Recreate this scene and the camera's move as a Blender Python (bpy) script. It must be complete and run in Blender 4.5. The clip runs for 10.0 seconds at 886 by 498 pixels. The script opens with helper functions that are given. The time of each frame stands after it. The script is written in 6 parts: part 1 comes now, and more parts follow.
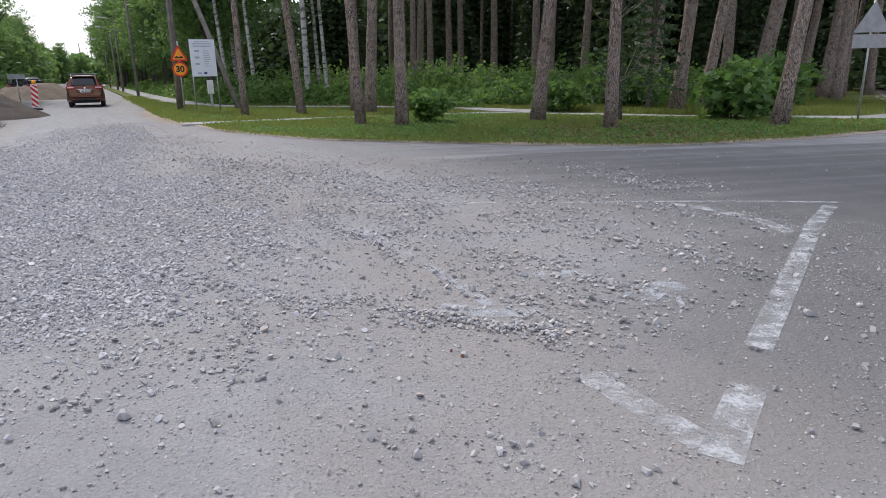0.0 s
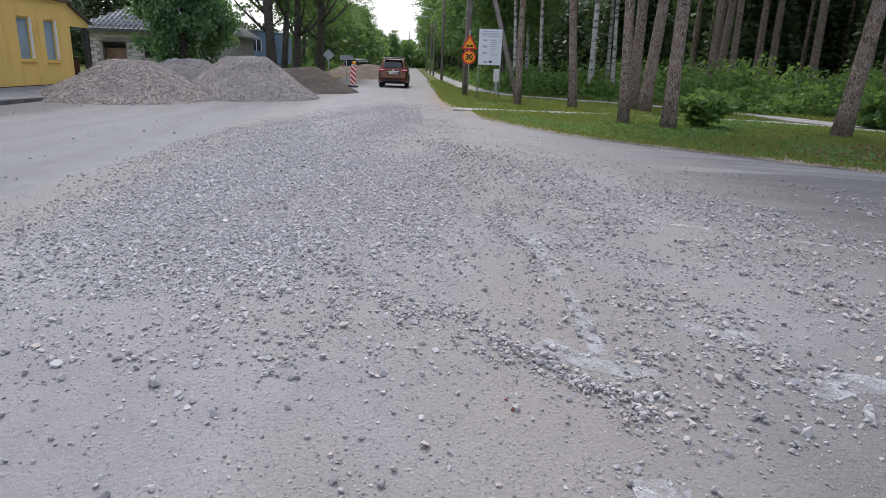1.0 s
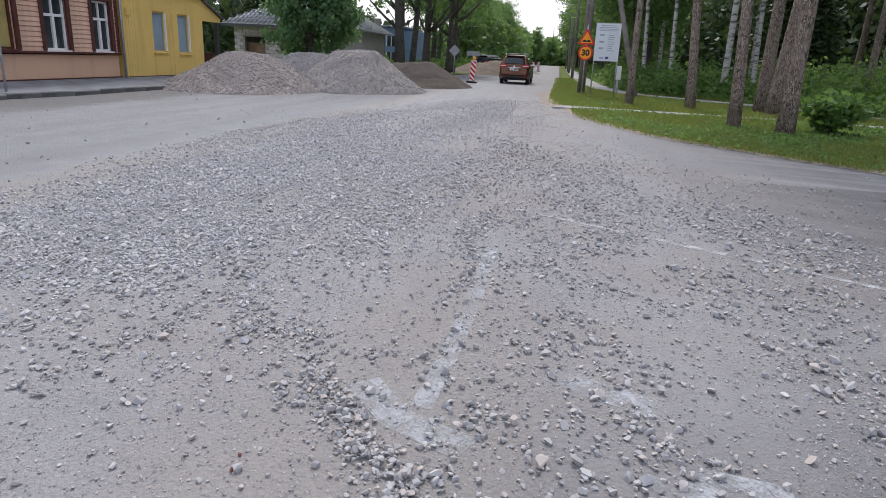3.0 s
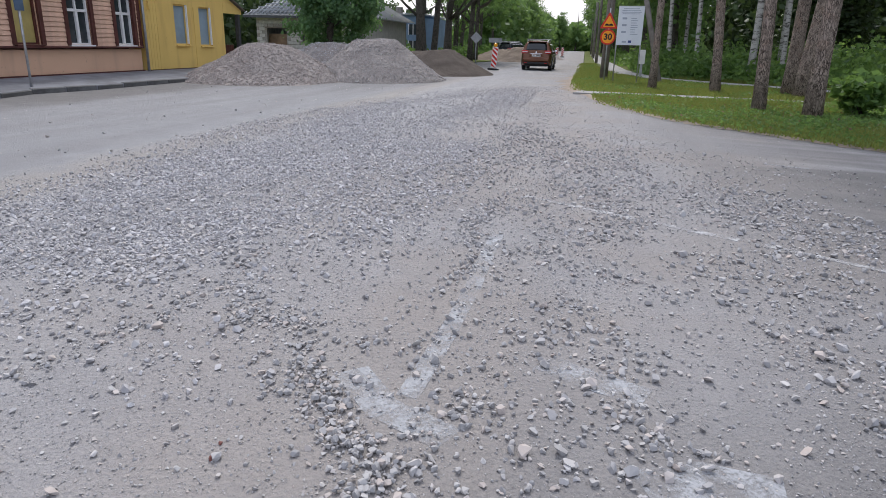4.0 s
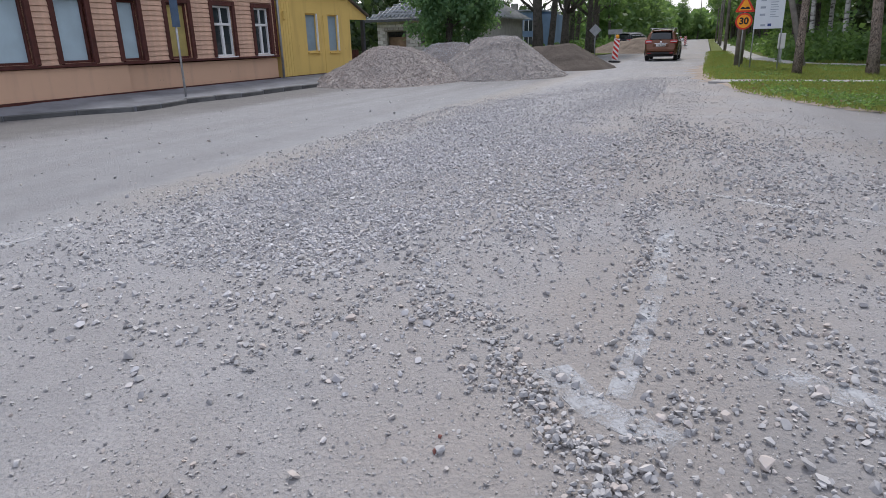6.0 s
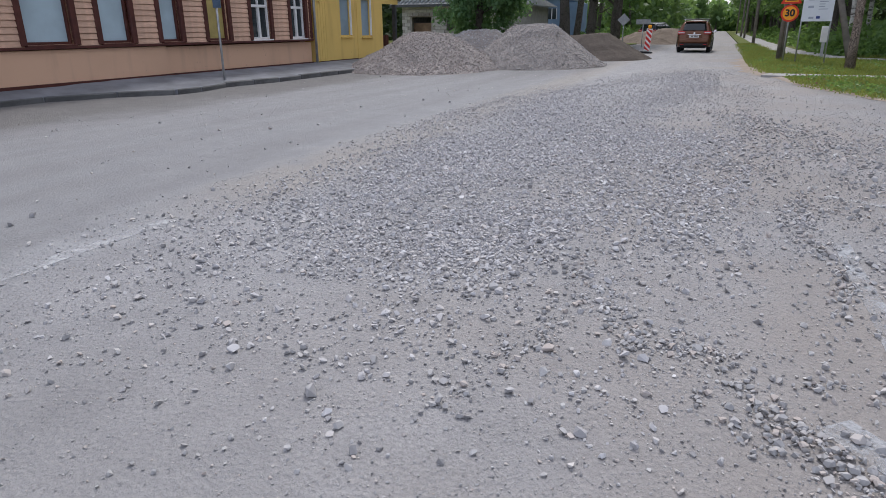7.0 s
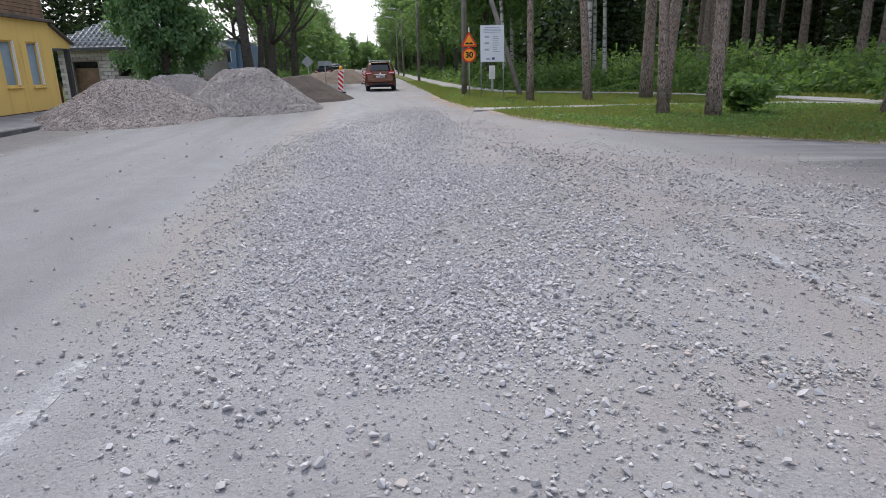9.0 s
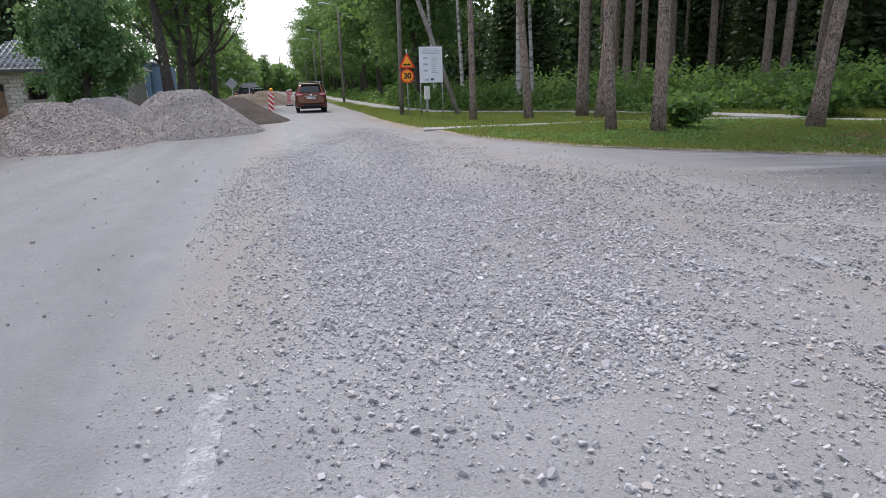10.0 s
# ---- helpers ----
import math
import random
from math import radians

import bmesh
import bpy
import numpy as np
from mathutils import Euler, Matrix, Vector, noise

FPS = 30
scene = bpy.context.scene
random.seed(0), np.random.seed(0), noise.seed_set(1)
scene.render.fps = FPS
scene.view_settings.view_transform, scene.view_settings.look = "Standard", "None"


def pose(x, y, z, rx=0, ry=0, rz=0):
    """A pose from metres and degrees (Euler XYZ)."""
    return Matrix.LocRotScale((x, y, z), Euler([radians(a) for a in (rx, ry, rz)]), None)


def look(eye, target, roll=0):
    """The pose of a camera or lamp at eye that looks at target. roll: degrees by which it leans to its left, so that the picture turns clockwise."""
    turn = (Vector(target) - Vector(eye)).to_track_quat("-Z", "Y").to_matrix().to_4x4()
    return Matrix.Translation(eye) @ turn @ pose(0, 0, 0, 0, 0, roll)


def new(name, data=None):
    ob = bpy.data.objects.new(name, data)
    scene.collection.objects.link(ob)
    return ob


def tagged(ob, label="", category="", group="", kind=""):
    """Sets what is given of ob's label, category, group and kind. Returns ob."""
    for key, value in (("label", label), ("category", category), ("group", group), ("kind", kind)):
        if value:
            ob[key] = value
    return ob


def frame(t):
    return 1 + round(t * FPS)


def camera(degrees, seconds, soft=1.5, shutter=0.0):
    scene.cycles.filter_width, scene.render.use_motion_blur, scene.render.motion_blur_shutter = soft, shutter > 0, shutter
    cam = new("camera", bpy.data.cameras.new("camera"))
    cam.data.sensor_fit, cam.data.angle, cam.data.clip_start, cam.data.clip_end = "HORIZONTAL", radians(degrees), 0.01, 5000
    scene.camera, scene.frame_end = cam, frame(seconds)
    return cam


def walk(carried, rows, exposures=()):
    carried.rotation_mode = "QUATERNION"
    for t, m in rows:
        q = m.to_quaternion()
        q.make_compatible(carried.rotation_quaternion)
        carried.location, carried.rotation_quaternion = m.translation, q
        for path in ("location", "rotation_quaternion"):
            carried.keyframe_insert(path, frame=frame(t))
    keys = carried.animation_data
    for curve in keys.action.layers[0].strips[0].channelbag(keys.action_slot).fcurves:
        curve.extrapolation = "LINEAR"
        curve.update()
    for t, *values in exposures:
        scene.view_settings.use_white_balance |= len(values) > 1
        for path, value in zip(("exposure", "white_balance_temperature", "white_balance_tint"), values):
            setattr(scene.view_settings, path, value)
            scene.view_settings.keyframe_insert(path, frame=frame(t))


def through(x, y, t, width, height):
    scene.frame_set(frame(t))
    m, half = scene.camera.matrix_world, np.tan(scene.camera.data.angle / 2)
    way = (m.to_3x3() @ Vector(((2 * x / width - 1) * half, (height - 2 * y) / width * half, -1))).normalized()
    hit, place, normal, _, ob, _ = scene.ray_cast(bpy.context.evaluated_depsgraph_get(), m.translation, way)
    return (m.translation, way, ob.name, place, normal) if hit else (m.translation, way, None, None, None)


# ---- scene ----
cam = camera(69.4, 10.0, 0.65)
PATH = [
    (0, (0.557, 0.427, 1.455), (0.265, 2.334, 0.929), -0.9),
    (0.5, (0.941, 0.869, 1.45), (0.189, 2.643, 0.912), 1.4),
    (1, (1.292, 1.265, 1.452), (0.226, 2.865, 0.9), 2.1),
    (1.5, (1.566, 1.675, 1.455), (0.351, 3.163, 0.9), 2.3),
    (2, (1.861, 2.061, 1.43), (0.516, 3.431, 0.87), 3.0),
    (2.5, (1.993, 2.447, 1.416), (0.633, 3.796, 0.839), 3.1),
    (2.7, (2.009, 2.575, 1.42), (0.643, 3.92, 0.848), 2.9),
    (3.8, (2.104, 2.88, 1.408), (0.685, 4.151, 0.799), 2.0),
    (4, (2.116, 2.875, 1.404), (0.693, 4.14, 0.793), 1.5),
    (4.5, (2.124, 2.879, 1.408), (0.699, 4.138, 0.788), 0.3),
    (5, (2.115, 2.886, 1.413), (0.687, 4.14, 0.79), -0.5),
    (5.5, (2.054, 2.847, 1.389), (0.575, 4.038, 0.761), -0.7),
    (6, (1.83, 2.593, 1.366), (0.204, 3.581, 0.75), -1.5),
    (6.2, (1.692, 2.447, 1.382), (0.046, 3.395, 0.755), -1.8),
    (7.3, (0.64, 1.918, 1.361), (-0.949, 2.927, 0.685), 1.2),
    (7.5, (0.474, 1.801, 1.397), (-1.018, 2.955, 0.734), 2.3),
    (8, (0.074, 1.536, 1.443), (-1.172, 2.973, 0.823), 2.4),
    (8.5, (-0.404, 1.266, 1.455), (-1.469, 2.854, 0.869), 0.8),
    (9, (-0.874, 0.949, 1.487), (-1.857, 2.6, 0.932), -1.4),
    (9.5, (-1.433, 0.681, 1.494), (-2.332, 2.388, 0.966), -2.2),
    (10, (-1.913, 0.381, 1.496), (-2.675, 2.161, 0.994), -1.7),
]
walk(cam, [(t, look(eye, target, roll)) for t, eye, target, roll in PATH],
     [(0, 0.66), (5.0, 0.66), (6.2, 0.60), (7.4, 0.52), (8.2, 0.64), (9.0, 0.70), (10.0, 0.76)])

# ---- world, sun, exposure ----
SUN_EL, SUN_AZ = 50.0, 138.0   # degrees; azimuth counted from +x, anticlockwise
world = bpy.data.worlds.new("sky")
scene.world = world
world.use_nodes = True
wn = world.node_tree.nodes
sky = wn.new("ShaderNodeTexSky")
sky.sky_type = "NISHITA"
sky.sun_disc = False
sky.sun_elevation = radians(SUN_EL)
sky.sun_rotation = radians(90.0 - SUN_AZ)
sky.dust_density, sky.air_density = 4.0, 1.0
sky_mix = wn.new("ShaderNodeMix")
sky_mix.data_type = "RGBA"
sky_mix.inputs["Factor"].default_value = 0.55
sky_mix.inputs["B"].default_value = (8.9, 9.4, 11.2, 1)
world.node_tree.links.new(sky.outputs["Color"], sky_mix.inputs["A"])
world.node_tree.links.new(sky_mix.outputs["Result"], wn["Background"].inputs["Color"])
wn["Background"].inputs["Strength"].default_value = 0.100
sun_data = bpy.data.lights.new("sun", "SUN")
sun_data.energy, sun_data.angle, sun_data.color = 1.4, radians(11), (1.0, 0.98, 0.965)
sun = new("sun", sun_data)
sa, se = radians(SUN_AZ), radians(SUN_EL)
sun.matrix_world = look((40 * math.cos(sa) * math.cos(se), 40 * math.sin(sa) * math.cos(se), 40 * math.sin(se)), (0, 0, 0))

# ---- the street's own axes: s along the street, d across it to the right ----
YAW = math.degrees(math.atan2(0.8, -0.6))


def P(s, d, z=0.0):
    return Vector((-0.6 * s + 0.8 * d, 0.8 * s + 0.6 * d, z))


def street(s, d, z=0.0, turn=0.0):
    """Pose in the street's axes: local x along the street, local y to its left."""
    p = P(s, d, z)
    return pose(p.x, p.y, p.z, 0, 0, YAW + turn)


# ---- materials ----
class Mat:
    """A node material with short helpers."""

    def __init__(self, name, rough=0.8, metal=0.0, spec=0.4):
        self.m = bpy.data.materials.new(name)
        self.m.use_nodes = True
        self.t = self.m.node_tree
        self.b = self.t.nodes["Principled BSDF"]
        self.b.inputs["Roughness"].default_value = rough
        self.b.inputs["Metallic"].default_value = metal
        self.b.inputs["Specular IOR Level"].default_value = spec
        self.co = None

    def coords(self, kind="Object"):
        return self.t.nodes.new("ShaderNodeTexCoord").outputs[kind]

    def link(self, a, b):
        self.t.links.new(a, b)

    def mapping(self, scale=(1, 1, 1), rot=(0, 0, 0), kind="Object"):
        n = self.t.nodes.new("ShaderNodeMapping")
        n.inputs["Scale"].default_value = scale
        n.inputs["Rotation"].default_value = rot
        self.link(self.coords(kind), n.inputs["Vector"])
        return n.outputs[0]

    def noise(self, scale, detail=4.0, vec=None, rough=0.55):
        n = self.t.nodes.new("ShaderNodeTexNoise")
        n.inputs["Scale"].default_value = scale
        n.inputs["Detail"].default_value = detail
        n.inputs["Roughness"].default_value = rough
        self.link(vec if vec is not None else self.coords(), n.inputs["Vector"])
        return n.outputs["Fac"]

    def voronoi(self, scale, vec=None, feature="F1", out="Distance"):
        n = self.t.nodes.new("ShaderNodeTexVoronoi")
        n.feature = feature
        n.inputs["Scale"].default_value = scale
        self.link(vec if vec is not None else self.coords(), n.inputs["Vector"])
        return n.outputs[out]

    def ramp(self, fac, stops):
        n = self.t.nodes.new("ShaderNodeValToRGB")
        e = n.color_ramp.elements
        while len(e) < len(stops):
            e.new(0.5)
        for k, (p, c) in enumerate(stops):
            e[k].position = p
            e[k].color = (*c, 1) if len(c) == 3 else c
        self.link(fac, n.inputs[0])
        return n.outputs[0]

    def mix(self, fac, a, b, mode="MIX"):
        n = self.t.nodes.new("ShaderNodeMix")
        n.data_type, n.blend_type = "RGBA", mode
        for key, v in (("Factor", fac), ("A", a), ("B", b)):
            if isinstance(v, (int, float)):
                n.inputs[key].default_value = v
            elif isinstance(v, tuple):
                n.inputs[key].default_value = (*v, 1)
            else:
                self.link(v, n.inputs[key])
        return n.outputs["Result"]

    def math(self, op, a, b=0.0, clamp=False):
        n = self.t.nodes.new("ShaderNodeMath")
        n.operation, n.use_clamp = op, clamp
        for i, v in enumerate((a, b)):
            if isinstance(v, (int, float)):
                n.inputs[i].default_value = v
            else:
                self.link(v, n.inputs[i])
        return n.outputs[0]

    def rng(self, v, a, b, c=0.0, d=1.0):
        n = self.t.nodes.new("ShaderNodeMapRange")
        n.interpolation_type = "SMOOTHSTEP"
        for i, x in enumerate((a, b, c, d)):
            n.inputs[i + 1].default_value = x
        self.link(v, n.inputs[0])
        return n.outputs[0]

    def color(self, c):
        if isinstance(c, tuple):
            self.b.inputs["Base Color"].default_value = (*c, 1)
        else:
            self.link(c, self.b.inputs["Base Color"])
        return self

    def bump(self, h, strength=0.5, dist=0.01):
        n = self.t.nodes.new("ShaderNodeBump")
        n.inputs["Strength"].default_value = strength
        n.inputs["Distance"].default_value = dist
        self.link(h, n.inputs["Height"])
        self.link(n.outputs[0], self.b.inputs["Normal"])
        return self

    def island(self):
        return self.t.nodes.new("ShaderNodeNewGeometry").outputs["Random Per Island"]

    def random(self):
        return self.t.nodes.new("ShaderNodeObjectInfo").outputs["Random"]

    def across(self):
        """Place along and across the street, as two values."""
        n = self.t.nodes.new("ShaderNodeSeparateXYZ")
        self.link(self.coords(), n.inputs[0])
        x, y = n.outputs[0], n.outputs[1]
        s = self.math("ADD", self.math("MULTIPLY", x, -0.6), self.math("MULTIPLY", y, 0.8))
        d = self.math("ADD", self.math("MULTIPLY", x, 0.8), self.math("MULTIPLY", y, 0.6))
        return s, d


def mat_road():
    m = Mat("dusty_asphalt", 0.93, 0, 0.25)
    s, d = m.across()
    big, mid = m.noise(0.35, 3), m.noise(2.2, 6, rough=0.65)
    fine, speck = m.noise(55, 4, rough=0.75), m.noise(190, 2, rough=0.8)
    vec = m.t.nodes.new("ShaderNodeCombineXYZ")
    m.link(m.math("MULTIPLY", s, 0.16), vec.inputs[0])
    m.link(m.math("MULTIPLY", d, 1.7), vec.inputs[1])
    along = vec.outputs[0]
    streak = m.noise(1.0, 5, along, 0.6)
    asphalt = m.mix(m.voronoi(110, out="Color"), (0.10, 0.098, 0.098), (0.225, 0.22, 0.217))
    asphalt = m.mix(m.rng(mid, 0.35, 0.75), asphalt, (0.19, 0.184, 0.18))
    # pale dust with darker grit and paler specks in it
    dust = m.ramp(m.math("ADD", m.math("MULTIPLY", mid, 0.32), m.math("MULTIPLY", fine, 0.68)),
                  [(0.28, (0.20, 0.20, 0.206)), (0.45, (0.315, 0.313, 0.32)), (0.58, (0.39, 0.387, 0.395)), (0.75, (0.50, 0.497, 0.502))])
    dust = m.mix(m.rng(speck, 0.56, 0.68, 0, 0.85), dust, (0.115, 0.112, 0.112))
    dust = m.mix(m.rng(m.noise(150, 2), 0.64, 0.72, 0, 0.6), dust, (0.58, 0.57, 0.56))
    tan = m.mix(m.rng(big, 0.38, 0.58, 0.2, 0.75), dust, (0.318, 0.288, 0.265))
    dust = m.mix(m.rng(m.math("ABSOLUTE", m.math("SUBTRACT", d, 4.0)), 5.0, 1.6, 0, 1.0), dust, tan)
    # driven dust in the travelled lane is greyer and cooler
    dust = m.mix(m.rng(m.math("ADD", d, m.math("MULTIPLY", big, 0.8)), -0.6, -2.2, 0, 0.5), dust, (0.315, 0.328, 0.348))
    dust = m.mix(m.rng(streak, 0.42, 0.66, 0, 0.3), dust, (0.27, 0.268, 0.276))
    tan_edge = m.math("MULTIPLY", m.rng(m.math("ABSOLUTE", m.math("ADD", m.math("ADD", d, 1.75), m.math("MULTIPLY", m.math("SUBTRACT", mid, 0.5), 1.0))), 0.75, 0.15, 0, 0.75), m.rng(s, 4.2, 6.0))
    dust = m.mix(tan_edge, dust, (0.325, 0.303, 0.28))
    # dust thins out towards the side street and stays along the travelled lane
    thin = m.rng(m.math("ADD", d, m.math("MULTIPLY", mid, 1.6)), 3.4, 8.2, 0.0, 0.62)
    # a seam across the mouth of the side street: dusty beyond it, swept dark on the near side
    seam = m.math("ADD", m.math("ADD", s, m.math("MULTIPLY", m.math("MAXIMUM", m.math("SUBTRACT", d, 8.0), 0.0), 0.42)), m.math("MULTIPLY", mid, 0.12))
    back = m.math("MULTIPLY", m.rng(seam, 9.88, 10.04, 0.0, 0.30), m.rng(d, 4.6, 7.0))
    cross = m.t.nodes.new("ShaderNodeCombineXYZ")
    m.link(m.math("MULTIPLY", m.math("ADD", s, m.math("MULTIPLY", d, 0.3)), 2.2), cross.inputs[0])
    m.link(m.math("MULTIPLY", d, 0.12), cross.inputs[1])
    tracks = m.math("MULTIPLY", m.rng(m.noise(1.0, 4, cross.outputs[0], 0.6), 0.35, 0.7, -0.16, 0.16), m.rng(d, 5.0, 7.0))
    back = m.math("ADD", back, tracks)
    lane = m.rng(m.math("ADD", d, m.math("MULTIPLY", mid, 0.6)), -0.9, -2.6, 0.0, 0.36)
    swept = m.math("MULTIPLY", m.rng(m.math("ADD", s, mid), 5.0, 2.4, 0.0, 0.44), m.rng(m.math("ADD", d, big), 2.2, 4.2))
    kerbside = m.rng(m.math("ADD", d, m.math("MULTIPLY", big, 2.4)), -5.4, -7.4, 0.0, 0.42)
    bare = m.math("MULTIPLY", m.rng(m.math("ADD", s, mid), 4.9, 2.9, 0.0, 0.26), m.rng(m.math("ADD", d, big), 2.2, 0.2))
    swept = m.math("ADD", swept, bare)
    cover = m.math("SUBTRACT", m.math("SUBTRACT", m.math("ADD", back, 0.90), m.math("ADD", m.math("ADD", swept, kerbside), m.rng(m.math("ADD", s, m.math("MULTIPLY", streak, 6.0)), 18.0, 32.0, 0.0, 0.26))), m.math("ADD", thin, lane), True)
    grit = m.math("ADD", m.math("MULTIPLY", streak, 0.30), m.math("MULTIPLY", fine, 0.58))
    edge = m.math("SUBTRACT", m.math("MULTIPLY", cover, 1.4), grit)
    m.color(m.mix(m.rng(edge, -0.25, 0.75), asphalt, dust))
    h = m.math("ADD", m.math("ADD", fine, m.math("MULTIPLY", m.voronoi(48), 0.9)), m.math("MULTIPLY", speck, 0.8))
    return m.bump(h, 0.9, 0.010).m


def mat_stone(name, stops):
    m = Mat(name, 0.9, 0, 0.25)
    c = m.ramp(m.island(), stops)
    m.color(m.mix(m.rng(m.noise(45, 3), 0.35, 0.85, 0, 0.4), c, (0.44, 0.435, 0.434)))
    return m.bump(m.noise(120, 3), 0.4, 0.004).m


def mat_pile(name, a, b, c):
    m = Mat(name, 0.95, 0, 0.2)
    base = m.mix(m.rng(m.noise(1.3, 5), 0.35, 0.7), a, b)
    cell = m.voronoi(24, out="Color")
    m.color(m.mix(m.rng(m.noise(14, 4), 0.3, 0.75, 0, 0.7), base, m.mix(cell, c, b)))
    return m.bump(m.math("ADD", m.voronoi(22), m.noise(60)), 0.9, 0.03).m


def mat_leaf(name, dark, light, through=0.35):
    m = Mat(name, 0.55, 0, 0.35)
    c = m.ramp(m.island(), [(0.0, dark), (0.6, tuple((a + b) / 2 for a, b in zip(dark, light))), (1.0, light)])
    c = m.mix(m.math("MULTIPLY", m.random(), 0.4), c, tuple(v * 0.7 for v in dark))
    m.color(c)
    tr = m.t.nodes.new("ShaderNodeBsdfTranslucent")
    m.link(m.mix(0.5, c, (light[0] * 1.6, light[1] * 1.5, light[2])), tr.inputs["Color"])
    mx = m.t.nodes.new("ShaderNodeMixShader")
    mx.inputs[0].default_value = through
    m.link(m.b.outputs[0], mx.inputs[1])
    m.link(tr.outputs[0], mx.inputs[2])
    m.link(mx.outputs[0], m.t.nodes["Material Output"].inputs["Surface"])
    return m.m


def mat_bark(name, a, b, c, scale=9.0):
    m = Mat(name, 0.95, 0, 0.2)
    v = m.mapping((1, 1, 0.33))
    warp = m.t.nodes.new("ShaderNodeVectorMath")
    warp.operation = "MULTIPLY_ADD"
    nz = m.t.nodes.new("ShaderNodeTexNoise")
    nz.inputs["Scale"].default_value = 11.0
    m.link(v, nz.inputs["Vector"])
    m.link(nz.outputs["Color"], warp.inputs[0])
    warp.inputs[1].default_value = (0.3, 0.3, 0.3)
    m.link(v, warp.inputs[2])
    v = warp.outputs[0]
    crack = m.voronoi(scale * 1.9, v, "DISTANCE_TO_EDGE")
    col = m.mix(m.noise(scale * 0.8, 4, v), a, b)
    col = m.mix(m.rng(m.noise(2.2, 3), 0.5, 0.75, 0, 0.7), col, c)
    m.color(m.mix(m.math("MULTIPLY", m.rng(crack, 0.0, 0.2, 0.95, 0.0), m.rng(m.noise(5, 3), 0.35, 0.6, 0.45, 1.0)), col, tuple(x * 0.22 for x in a)))
    return m.bump(m.math("ADD", m.rng(crack, 0, 0.2), m.math("MULTIPLY", m.noise(40), 0.4)), 0.9, 0.03).m


def mat_birch():
    m = Mat("birch_bark", 0.7, 0, 0.3)
    v = m.mapping((1, 1, 3.2))
    m.color(m.mix(m.rng(m.noise(2.6, 6, v, 0.7), 0.47, 0.63), (0.47, 0.455, 0.42), (0.08, 0.07, 0.06)))
    return m.bump(m.noise(14), 0.4, 0.01).m


def mat_plain(name, c, rough=0.6, metal=0.0, vary=0.15, scale=3.0, bump=0.0, spec=0.4, random=0.0):
    m = Mat(name, rough, metal, spec)
    n = m.noise(scale, 5)
    lo, hi = tuple(max(x * (1 - vary), 0) for x in c), tuple(min(x * (1 + vary), 1) for x in c)
    col = m.mix(m.rng(n, 0.3, 0.7), lo, hi)
    if random:
        col = m.mix(m.math("MULTIPLY", m.random(), random), col, tuple(x * 0.6 for x in c))
    m.color(col)
    if bump:
        m.bump(m.noise(scale * 18, 4), bump, 0.01)
    return m.m


def mat_plaster(name, c, stain):
    m = Mat(name, 0.9, 0, 0.2)
    v = m.mapping((1.2, 1.2, 0.18))
    col = m.mix(m.rng(m.noise(2.0, 5, v), 0.5, 0.78, 0, 0.55), c, stain)
    col = m.mix(m.rng(m.noise(0.6, 3), 0.4, 0.7, 0, 0.35), col, tuple(x * 0.82 for x in c))
    m.color(m.mix(m.rng(m.noise(9, 6), 0.66, 0.72, 0, 0.6), col, stain))
    return m.bump(m.noise(70, 4), 0.35, 0.006).m


def mat_ground(name, a, b, c):
    m = Mat(name, 0.98, 0, 0.1)
    col = m.mix(m.rng(m.noise(0.5, 4), 0.35, 0.65), a, b)
    m.color(m.mix(m.rng(m.noise(7, 5), 0.5, 0.75, 0, 0.8), col, c))
    return m.bump(m.noise(30, 4), 0.8, 0.03).m


def mat_glass_dark(name, c, rough=0.06):
    m = Mat(name, rough, 0, 0.6)
    m.color(c)
    return m.m


def mat_paint(name="worn_road_paint", tone=(0.47, 0.48, 0.49), bare=0.22, worn=0.94):
    """Road paint, worn away in patches."""
    m = Mat(name, 0.85, 0, 0.2)
    w = m.math("ADD", m.math("MULTIPLY", m.noise(7, 5), 0.6), m.math("MULTIPLY", m.noise(60, 4, rough=0.7), 0.4))
    m.color(m.mix(m.noise(30), tone, tuple(x * 1.25 for x in tone)))
    tr = m.t.nodes.new("ShaderNodeBsdfTransparent")
    mx = m.t.nodes.new("ShaderNodeMixShader")
    m.link(m.rng(w, 0.36, 0.60, bare, worn), mx.inputs[0])
    m.link(m.b.outputs[0], mx.inputs[1])
    m.link(tr.outputs[0], mx.inputs[2])
    m.link(mx.outputs[0], m.t.nodes["Material Output"].inputs["Surface"])
    return m.m


ROAD = mat_road()
GRAVEL = mat_stone("gravel_stone", [(0, (0.26, 0.254, 0.262)), (0.25, (0.405, 0.397, 0.408)), (0.65, (0.515, 0.506, 0.518)), (0.88, (0.50, 0.465, 0.44)), (1, (0.63, 0.622, 0.63))])
RUBBLE = mat_stone("rubble_stone", [(0, (0.23, 0.226, 0.23)), (0.3, (0.35, 0.343, 0.346)), (0.7, (0.45, 0.44, 0.438)), (0.9, (0.45, 0.39, 0.355)), (1, (0.56, 0.55, 0.543))])
PALE_HEAP = mat_stone("pale_heap_stone", [(0, (0.24, 0.225, 0.22)), (0.25, (0.35, 0.332, 0.325)), (0.65, (0.435, 0.415, 0.405)), (0.88, (0.43, 0.37, 0.33)), (1, (0.55, 0.535, 0.525))])
HEAP_STONE = mat_stone("heap_stone", [(0, (0.17, 0.15, 0.145)), (0.35, (0.32, 0.285, 0.27)), (0.7, (0.43, 0.39, 0.37)), (0.9, (0.40, 0.31, 0.27)), (1, (0.56, 0.53, 0.51))])
